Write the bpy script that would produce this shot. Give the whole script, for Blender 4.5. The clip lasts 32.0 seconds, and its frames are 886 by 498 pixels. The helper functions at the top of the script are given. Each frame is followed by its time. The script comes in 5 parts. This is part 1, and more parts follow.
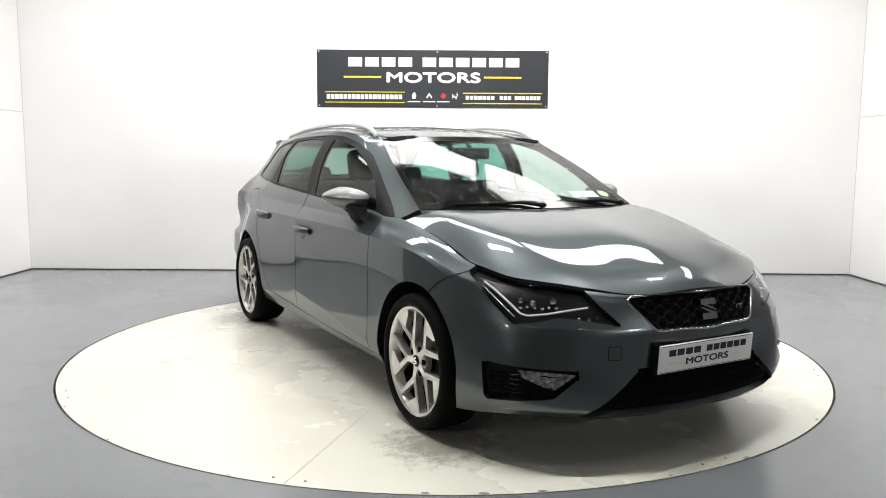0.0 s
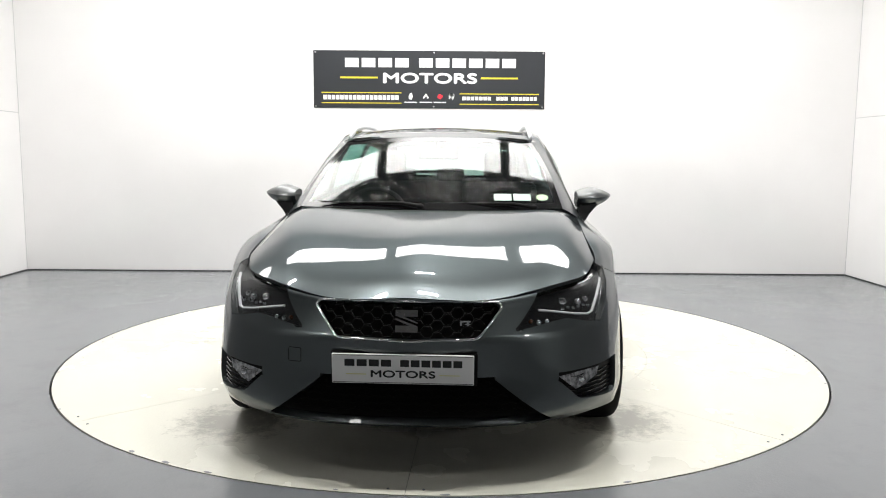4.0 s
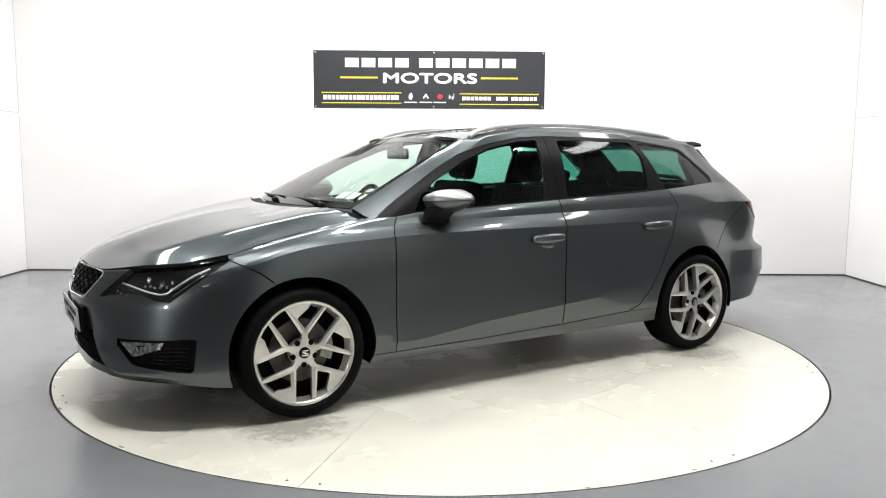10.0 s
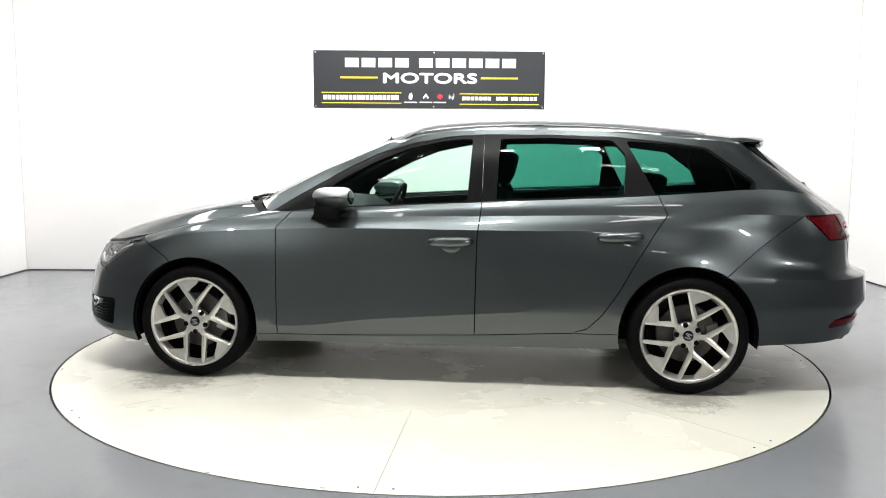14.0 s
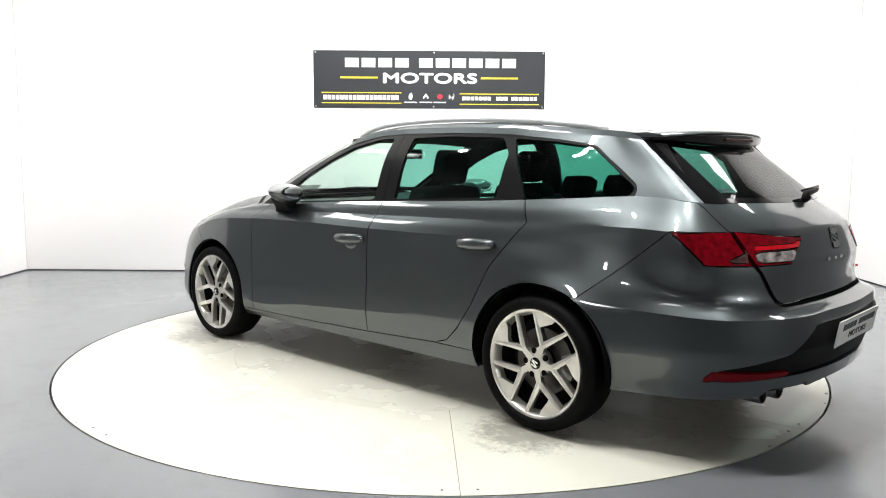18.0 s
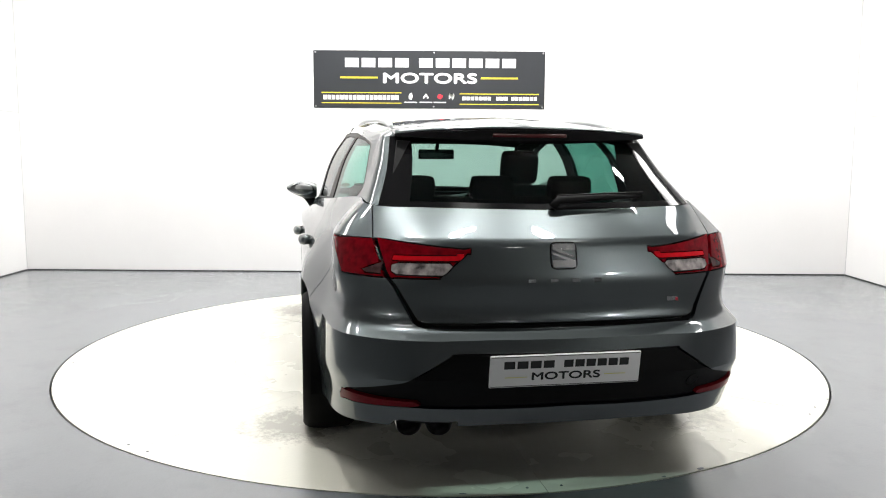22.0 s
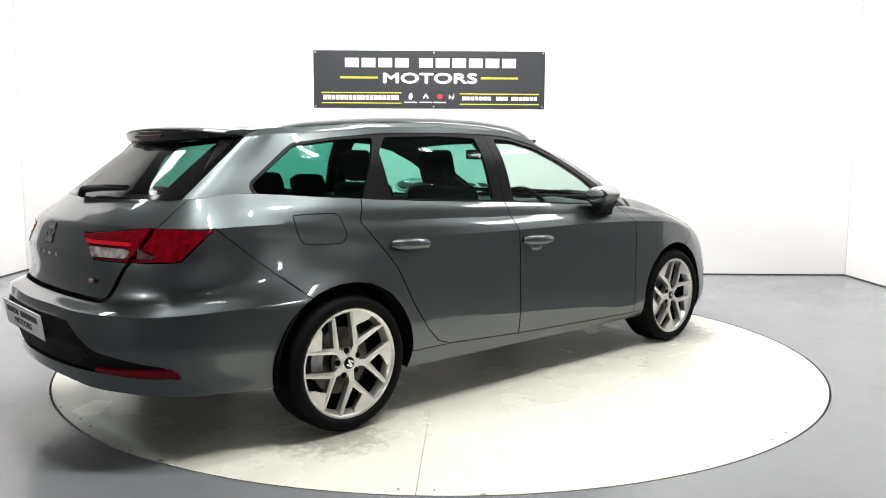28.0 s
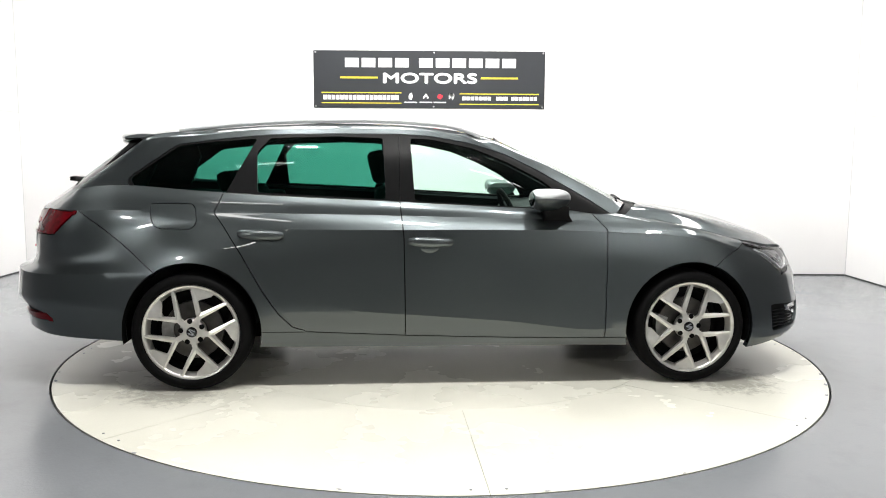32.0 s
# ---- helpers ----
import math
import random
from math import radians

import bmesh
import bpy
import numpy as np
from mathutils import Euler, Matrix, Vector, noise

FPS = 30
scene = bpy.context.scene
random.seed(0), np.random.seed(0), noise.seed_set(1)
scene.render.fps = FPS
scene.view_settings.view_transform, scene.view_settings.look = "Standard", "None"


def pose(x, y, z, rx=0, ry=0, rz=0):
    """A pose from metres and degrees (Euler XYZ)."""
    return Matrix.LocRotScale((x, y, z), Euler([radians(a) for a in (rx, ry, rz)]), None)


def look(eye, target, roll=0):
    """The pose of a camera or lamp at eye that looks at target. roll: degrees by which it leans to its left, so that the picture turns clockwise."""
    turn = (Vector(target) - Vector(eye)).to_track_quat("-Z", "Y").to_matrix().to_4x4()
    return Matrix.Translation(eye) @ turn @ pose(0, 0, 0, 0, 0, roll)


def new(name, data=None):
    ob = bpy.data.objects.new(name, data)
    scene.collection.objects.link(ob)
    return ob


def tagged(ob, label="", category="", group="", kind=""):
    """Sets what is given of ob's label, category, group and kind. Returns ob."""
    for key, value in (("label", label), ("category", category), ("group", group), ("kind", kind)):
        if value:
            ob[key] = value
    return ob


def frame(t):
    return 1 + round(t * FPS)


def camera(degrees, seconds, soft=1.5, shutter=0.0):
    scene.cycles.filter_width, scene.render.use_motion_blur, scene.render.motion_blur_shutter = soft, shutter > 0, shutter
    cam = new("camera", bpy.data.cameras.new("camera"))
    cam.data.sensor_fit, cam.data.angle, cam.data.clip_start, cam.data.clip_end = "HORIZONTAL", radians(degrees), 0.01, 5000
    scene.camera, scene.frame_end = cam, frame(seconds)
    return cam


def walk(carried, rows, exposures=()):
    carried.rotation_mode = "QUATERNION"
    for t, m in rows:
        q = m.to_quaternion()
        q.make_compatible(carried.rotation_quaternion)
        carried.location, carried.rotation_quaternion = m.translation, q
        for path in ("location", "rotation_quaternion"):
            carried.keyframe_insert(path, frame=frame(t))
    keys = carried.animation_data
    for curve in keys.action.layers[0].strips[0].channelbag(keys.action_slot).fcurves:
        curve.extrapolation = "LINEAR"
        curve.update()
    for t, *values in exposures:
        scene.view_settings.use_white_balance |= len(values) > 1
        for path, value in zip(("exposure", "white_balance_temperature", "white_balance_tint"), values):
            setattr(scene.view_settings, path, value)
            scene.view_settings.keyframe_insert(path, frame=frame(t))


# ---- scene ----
# ---------------- camera ----------------
EYE = (0.0, -4.966, 1.215)


def aim(pan, tilt):
    """The camera's pose: pan to the right and tilt down, in degrees."""
    a, b = radians(pan), radians(tilt)
    way = Vector((math.sin(a) * math.cos(b), math.cos(a) * math.cos(b), -math.sin(b)))
    return look(EYE, Vector(EYE) + way, 0.39)


cam = camera(58.65, 32.0, soft=1.0)
walk(cam, [(0.0, aim(-0.14, 6.76)), (0.5, aim(-0.13, 6.76)), (1.0, aim(-0.097, 6.76)), (1.5, aim(-0.048, 6.76)), (2.0, aim(-0.007, 6.76)),
           (2.5, aim(0.026, 6.73)), (3.0, aim(0.035, 6.72)), (3.5, aim(0.08, 6.71)), (4.2, aim(0.10, 6.71)), (32.0, aim(0.10, 6.71))],
     exposures=[(0.0, -0.36), (3.0, -0.40), (6.0, -0.40), (8.0, -0.33), (9.0, -0.27), (10.0, -0.22), (12.0, -0.13), (14.0, -0.08), (17.0, -0.03), (21.0, -0.02), (23.0, -0.05), (25.0, -0.04), (28.0, 0.0), (32.0, -0.02)])

# ---------------- world and lamps ----------------
world = bpy.data.worlds.new("world")
scene.world = world
world.use_nodes = True
world.node_tree.nodes["Background"].inputs[0].default_value = (0.8, 0.9, 1.0, 1)
world.node_tree.nodes["Background"].inputs[1].default_value = 0.05

ROOM_L, ROOM_R, ROOM_B, ROOM_F, ROOM_H = -4.34, 4.235, 3.22, -9.0, 3.9
FLOOR_Z, BAY_END, CEIL_END = 0.001, 0.75, -2.4


def area_lamp(x, y, z, sx, sy, watts):
    """A ceiling lamp that shines straight down from a fitting."""
    data = bpy.data.lights.new("ceiling_lamp", "AREA")
    data.shape, data.size, data.size_y, data.energy = "RECTANGLE", sx, sy, watts
    data.color = (1.0, 0.985, 0.955)
    ob = new("ceiling_lamp", data)
    ob.matrix_world = pose(x, y, z)
    return ob


# fittings: x, y, size along x, size along y, watts
BIG_PANELS = [(-1.78, 1.80, 1.66, 0.9, 42), (0.0, 1.80, 1.72, 0.9, 42), (1.78, 1.80, 1.66, 0.9, 42), (-3.5, 0.95, 0.4, 2.1, 22), (3.5, 0.95, 0.4, 2.1, 22)]
SPOTS = [(0.0, 0.35, 0.45, 0.16, 36), (-1.05, -1.75, 0.24, 0.09, 52), (0.05, -1.85, 0.42, 0.08, 52), (1.1, -1.75, 0.24, 0.09, 52),
         (-2.4, -0.4, 0.24, 0.10, 26), (2.4, -0.4, 0.24, 0.10, 26), (-1.7, -3.4, 0.9, 0.25, 1), (1.7, -3.4, 0.9, 0.25, 1), (-1.5, -6.3, 0.5, 0.25, 1), (1.5, -6.3, 0.5, 0.25, 1)]
for lx, ly, sx, sy, w in BIG_PANELS + SPOTS:
    area_lamp(lx, ly, ROOM_H - 0.10, sx * 0.96, sy * 0.92, w)

# lights on the workshop's side walls, beside and behind the camera: x, y, z, watts
WALL_LIGHTS = [(ROOM_L + 0.09, -5.8, 2.15, 6), (ROOM_R - 0.09, -5.9, 2.15, 6.5)]
for lx, ly, lz, w in WALL_LIGHTS:
    lamp = area_lamp(lx, ly, lz, 0.30, 0.14, w)
    lamp.data.spread = radians(34)
    lamp.matrix_world = look((lx * 0.96, ly, lz), (0, -0.2, 1.35))


# ---------------- materials ----------------
def node_mat(name):
    m = bpy.data.materials.new(name)
    m.use_nodes = True
    nt = m.node_tree
    return m, nt, nt.nodes["Principled BSDF"]


def surface(name, rgb, rough=0.5, metal=0.0, var=0.12, scale=6.0, fine=120.0, bump=0.02, coat=0.0, spec=0.5, rough_var=0.08, tint=None):
    """A plain material with two scales of variation in colour and gloss, and fine relief."""
    m, nt, b = node_mat(name)
    N, L = nt.nodes, nt.links
    co = N.new("ShaderNodeTexCoord")
    big, small = N.new("ShaderNodeTexNoise"), N.new("ShaderNodeTexNoise")
    big.inputs["Scale"].default_value, big.inputs["Detail"].default_value = scale, 5
    small.inputs["Scale"].default_value, small.inputs["Detail"].default_value = fine, 3
    L.new(co.outputs["Object"], big.inputs["Vector"]), L.new(co.outputs["Object"], small.inputs["Vector"])
    mix = N.new("ShaderNodeMix")
    mix.data_type = "RGBA"
    lo = tint or tuple(c * (1 - var) for c in rgb)
    mix.inputs[6].default_value, mix.inputs[7].default_value = (*lo, 1), (*[min(1, c * (1 + var * 0.6)) for c in rgb], 1)
    ramp = N.new("ShaderNodeMapRange")
    ramp.inputs[1].default_value, ramp.inputs[2].default_value = 0.3, 0.7
    L.new(big.outputs[0], ramp.inputs[0]), L.new(ramp.outputs[0], mix.inputs[0]), L.new(mix.outputs[2], b.inputs["Base Color"])
    rr = N.new("ShaderNodeMapRange")
    rr.inputs[3].default_value, rr.inputs[4].default_value = max(0.02, rough - rough_var), min(1, rough + rough_var)
    L.new(small.outputs[0], rr.inputs[0]), L.new(rr.outputs[0], b.inputs["Roughness"])
    if bump:
        bp = N.new("ShaderNodeBump")
        bp.inputs["Strength"].default_value, bp.inputs["Distance"].default_value = bump, 0.01
        L.new(small.outputs[0], bp.inputs["Height"]), L.new(bp.outputs[0], b.inputs["Normal"])
    b.inputs["Metallic"].default_value, b.inputs["Coat Weight"].default_value = metal, coat
    b.inputs["Coat Roughness"].default_value, b.inputs["Specular IOR Level"].default_value = 0.03, spec
    return m


def glow(name, rgb, strength):
    m, nt, b = node_mat(name)
    b.inputs["Base Color"].default_value = (*rgb, 1)
    b.inputs["Emission Color"].default_value, b.inputs["Emission Strength"].default_value = (*rgb, 1), strength
    return m


def pane_glass(name, rgb, rough=0.0, drops=0.0):
    """Tinted glass: see-through colour, with a gloss that grows towards grazing angles."""
    m, nt, b = node_mat(name)
    N, L = nt.nodes, nt.links
    N.remove(b)
    clear, gloss, mix, lw = (N.new("ShaderNodeBsdfTransparent"), N.new("ShaderNodeBsdfGlossy"), N.new("ShaderNodeMixShader"), N.new("ShaderNodeLayerWeight"))
    clear.inputs[0].default_value, gloss.inputs["Roughness"].default_value, lw.inputs[0].default_value = (*rgb, 1), rough, 0.5
    pw, mul = N.new("ShaderNodeMath"), N.new("ShaderNodeMath")
    pw.operation, mul.operation = "POWER", "MULTIPLY_ADD"
    pw.inputs[1].default_value, mul.inputs[1].default_value, mul.inputs[2].default_value = 5.0, 0.75, 0.036
    L.new(lw.outputs["Facing"], pw.inputs[0]), L.new(pw.outputs[0], mul.inputs[0]), L.new(mul.outputs[0], mix.inputs[0])
    L.new(clear.outputs[0], mix.inputs[1]), L.new(gloss.outputs[0], mix.inputs[2])
    L.new(mix.outputs[0], N["Material Output"].inputs[0])
    if drops:       # fine rain spots
        co, vor, cut_, bp = N.new("ShaderNodeTexCoord"), N.new("ShaderNodeTexVoronoi"), N.new("ShaderNodeMapRange"), N.new("ShaderNodeBump")
        vor.inputs["Scale"].default_value = 130
        cut_.inputs[1].default_value, cut_.inputs[2].default_value, cut_.inputs[3].default_value, cut_.inputs[4].default_value = 0.05, 0.32, 1, 0
        bp.inputs["Strength"].default_value, bp.inputs["Distance"].default_value = drops, 0.002
        L.new(co.outputs["Object"], vor.inputs["Vector"]), L.new(vor.outputs["Distance"], cut_.inputs[0]), L.new(cut_.outputs[0], bp.inputs["Height"])
        L.new(bp.outputs[0], gloss.inputs["Normal"])
    return m


def floor_paint(name, rgb, dark, rough, dirt_shade=(), scuff=1.0):
    """Painted concrete: broad patches, scuffs, damp glossy spots and fine grain."""
    m, nt, b = node_mat(name)
    N, L = nt.nodes, nt.links
    co = N.new("ShaderNodeTexCoord")

    def nz(scale, detail=6, rough_=0.6):
        n = N.new("ShaderNodeTexNoise")
        n.inputs["Scale"].default_value, n.inputs["Detail"].default_value, n.inputs["Roughness"].default_value = scale, detail, rough_
        L.new(co.outputs["Object"], n.inputs["Vector"])
        return n

    def rng(src, a, z, lo, hi):
        r = N.new("ShaderNodeMapRange")
        for k, v in zip((1, 2, 3, 4), (a, z, lo, hi)):
            r.inputs[k].default_value = v
        L.new(src, r.inputs[0])
        return r.outputs[0]

    def blend(fac, a, c):
        x = N.new("ShaderNodeMix")
        x.data_type = "RGBA"
        L.new(fac, x.inputs[0])
        for k, v in ((6, a), (7, c)):
            if isinstance(v, tuple):
                x.inputs[k].default_value = (*v, 1)
            else:
                L.new(v, x.inputs[k])
        return x.outputs[2]

    n1, n2, n3, n4 = nz(0.7), nz(5.0, 8, 0.7), nz(60.0, 3), nz(1.7, 8, 0.75)
    base = blend(rng(n1.outputs[0], 0.35, 0.65, 0, 1), tuple(c * 0.965 for c in rgb), tuple(c * 1.03 for c in rgb))
    base = blend(rng(n2.outputs[0], 0.5, 0.8, 0, 0.10 * scuff), base, dark)
    base = blend(rng(n4.outputs[0], 0.58, 0.78, 0, 0.06 * scuff), base, tuple(min(.85, c * 1.12) for c in rgb))
    n6, n7 = nz(1.6, 4, 0.55), nz(22.0, 6, 0.8)
    base = blend(rng(n7.outputs[0], 0.64, 0.76, 0, 0.12 * scuff), base, dark)
    for (dx, dy), rad in dirt_shade:      # wet dirt that has run off the tyres, its colour darkened for the car's shade
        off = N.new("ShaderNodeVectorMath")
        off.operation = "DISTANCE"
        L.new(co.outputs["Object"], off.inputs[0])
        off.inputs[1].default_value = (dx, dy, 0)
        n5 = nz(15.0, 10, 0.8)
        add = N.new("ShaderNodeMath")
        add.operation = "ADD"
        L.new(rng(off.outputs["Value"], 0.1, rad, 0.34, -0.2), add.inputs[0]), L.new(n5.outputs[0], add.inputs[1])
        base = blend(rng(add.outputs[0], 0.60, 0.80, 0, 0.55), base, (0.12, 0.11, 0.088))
    L.new(base, b.inputs["Base Color"])
    L.new(rng(n6.outputs[0], 0.25, 0.75, rough * 1.10, rough * 0.88), b.inputs["Roughness"])
    bp = N.new("ShaderNodeBump")
    bp.inputs["Strength"].default_value, bp.inputs["Distance"].default_value = 0.08, 0.01
    L.new(n3.outputs[0], bp.inputs["Height"]), L.new(bp.outputs[0], b.inputs["Normal"])
    return m


M_WALL = surface("white wall paint", (0.86, 0.85, 0.845), 0.55, var=0.03, scale=1.2, fine=90, bump=0.02, rough_var=0.04)
M_DARKWALL = surface("dark grey block wall", (0.20, 0.20, 0.205), 0.8, var=0.2, scale=3, bump=0.05)
M_FRONT = surface("pale grey block wall", (0.30, 0.30, 0.30), 0.8, var=0.2, scale=3, bump=0.05)
M_BAYCEIL = surface("grey bay ceiling paint", (0.30, 0.30, 0.30), 0.7, var=0.08, scale=2, bump=0.02)
M_CEIL = surface("grey roof sheet", (0.12, 0.123, 0.126), 0.7, var=0.2, scale=2, bump=0.03)
M_FLOOR = floor_paint("grey floor paint", (0.200, 0.211, 0.223), (0.09, 0.096, 0.103), 0.20, scuff=2.2)
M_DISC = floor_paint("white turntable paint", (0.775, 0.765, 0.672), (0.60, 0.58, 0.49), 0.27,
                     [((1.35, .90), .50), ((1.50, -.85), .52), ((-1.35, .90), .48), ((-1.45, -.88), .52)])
M_GAP = surface("black rubber joint", (0.012, 0.012, 0.013), 0.7)
M_SEAM = surface("pale wall seam", (0.62, 0.62, 0.62), 0.6)
M_SKIRT = surface("grey edge", (0.2, 0.21, 0.22), 0.6)
M_SIGN = surface("charcoal sign sheet", (0.028, 0.031, 0.036), 0.4, var=0.08, scale=3)
M_WHITE = surface("white lettering", (0.85, 0.85, 0.85), 0.5, var=0.03)
M_YELLOW = surface("yellow sign line", (0.78, 0.66, 0.05), 0.5, var=0.05)
M_RED = surface("red emblem", (0.65, 0.03, 0.05), 0.5, var=0.05)
M_SCREW = surface("steel screw", (0.6, 0.6, 0.6), 0.3, metal=1)
M_LIT = glow("lit diffuser", (1.0, 0.985, 0.955), 14.0)
M_BIGLIT = glow("lit panel diffuser", (1.0, 0.99, 0.97), 9.0)
M_HOUSE = surface("white lamp housing", (0.7, 0.7, 0.7), 0.4, var=0.04)


# ---------------- mesh helpers ----------------
def mesh_of(name, bm, material, smooth=None):
    """A mesh from a bmesh; smooth: the angle in degrees past which edges stay sharp."""
    bmesh.ops.recalc_face_normals(bm, faces=bm.faces) if smooth is None else None
    if smooth is not None:
        for f in bm.faces:
            f.smooth = True
        for e in bm.edges:
            e.smooth = len(e.link_faces) != 2 or e.calc_face_angle(0) < radians(smooth)
    me = bpy.data.meshes.new(name)
    bm.to_mesh(me)
    bm.free()
    mats = material if isinstance(material, (list, tuple)) else [material]
    for m in mats:
        me.materials.append(m)
    return me


def thing(name, bm, material, label="", category="", group="", kind="", m=None, smooth=None):
    ob = tagged(new(name, mesh_of(name, bm, material, smooth)), label, category, group, kind)
    if m is not None:
        ob.matrix_world = m
    return ob


def part(name, bm, material, parent, label="", smooth=None, m=None):
    ob = new(name, mesh_of(name, bm, material, smooth))
    ob.parent = parent
    if m is not None:
        ob.matrix_basis = m
    return tagged(ob, label)


def box(bm, x0, y0, z0, x1, y1, z1, bevel=0.0, m=None, seg=1):
    """A box, with rounded edges if bevel is given."""
    r = bmesh.ops.create_cube(bm, size=1)
    vs = r["verts"]
    for v in vs:
        v.co = Vector(((x0 + x1) / 2 + v.co.x * (x1 - x0), (y0 + y1) / 2 + v.co.y * (y1 - y0), (z0 + z1) / 2 + v.co.z * (z1 - z0)))
    if bevel:
        es = list({e for v in vs for e in v.link_edges})
        g = bmesh.ops.bevel(bm, geom=es, offset=bevel, segments=seg, profile=0.6, affect="EDGES")
        vs = list({v for f in g["faces"] for v in f.verts} | {v for v in vs if v.is_valid})
    if m is not None:
        bmesh.ops.transform(bm, matrix=m, verts=[v for v in vs if v.is_valid])
    return vs


def boxed(*a, **k):
    bm = bmesh.new()
    box(bm, *a, **k)
    return bm


def lathe(profile, steps=48, close=False, a0=0.0, a1=2 * math.pi):
    """A body turned round the y axis from a profile of (radius, y)."""
    bm = bmesh.new()
    full = abs(a1 - a0 - 2 * math.pi) < 1e-6
    n = steps if full else steps + 1
    rows = []
    for i in range(n):
        a = a0 + (a1 - a0) * i / steps
        rows.append([bm.verts.new((r * math.cos(a), y, r * math.sin(a))) for r, y in profile])
    k = len(profile)
    for i in range(steps):
        p, q = rows[i], rows[(i + 1) % n]
        for j in range(k if close else k - 1):
            bm.faces.new((p[j], p[(j + 1) % k], q[(j + 1) % k], q[j]))
    return bm


def tube(bm, pts, radius, sides=8, caps=True, flat=1.0):
    """A tube along points; flat squashes it along z."""
    pts = [Vector(p) for p in pts]
    rings = []
    for i, p in enumerate(pts):
        d = (pts[min(i + 1, len(pts) - 1)] - pts[max(i - 1, 0)]).normalized()
        up = Vector((0, 0, 1)) if abs(d.z) < 0.9 else Vector((0, 1, 0))
        a = d.cross(up).normalized()
        b = a.cross(d)
        r = radius[i] if isinstance(radius, (list, tuple)) else radius
        rings.append([bm.verts.new(p + a * r * math.cos(t) + b * r * flat * math.sin(t)) for t in [2 * math.pi * k / sides for k in range(sides)]])
    for p, q in zip(rings, rings[1:]):
        for k in range(sides):
            bm.faces.new((p[k], p[(k + 1) % sides], q[(k + 1) % sides], q[k]))
    if caps:
        bm.faces.new(rings[0][::-1]), bm.faces.new(rings[-1])


def slab(bm, outline, depth, m=None):
    """A plate: an outline in x and y, thickened along z from 0 to depth."""
    lo = [bm.verts.new((x, y, 0)) for x, y in outline]
    hi = [bm.verts.new((x, y, depth)) for x, y in outline]
    n = len(outline)
    fs = [bm.faces.new(lo[::-1]), bm.faces.new(hi)]
    for i in range(n):
        fs.append(bm.faces.new((lo[i], lo[(i + 1) % n], hi[(i + 1) % n], hi[i])))
    if m is not None:
        bmesh.ops.transform(bm, matrix=m, verts=lo + hi)
    return lo + hi


def arc_sector(bm, r0, r1, a0, a1, z0, z1, steps):
    """A flat sector of a ring with thickness."""
    rows = []
    for i in range(steps + 1):
        a = a0 + (a1 - a0) * i / steps
        c, s = math.cos(a), math.sin(a)
        rows.append([bm.verts.new((r * c, r * s, z)) for r, z in ((r0, z0), (r1, z0), (r1, z1), (r0, z1))])
    for p, q in zip(rows, rows[1:]):
        for k in range(4):
            bm.faces.new((p[k], p[(k + 1) % 4], q[(k + 1) % 4], q[k]))
    bm.faces.new(rows[0]), bm.faces.new(rows[-1][::-1])


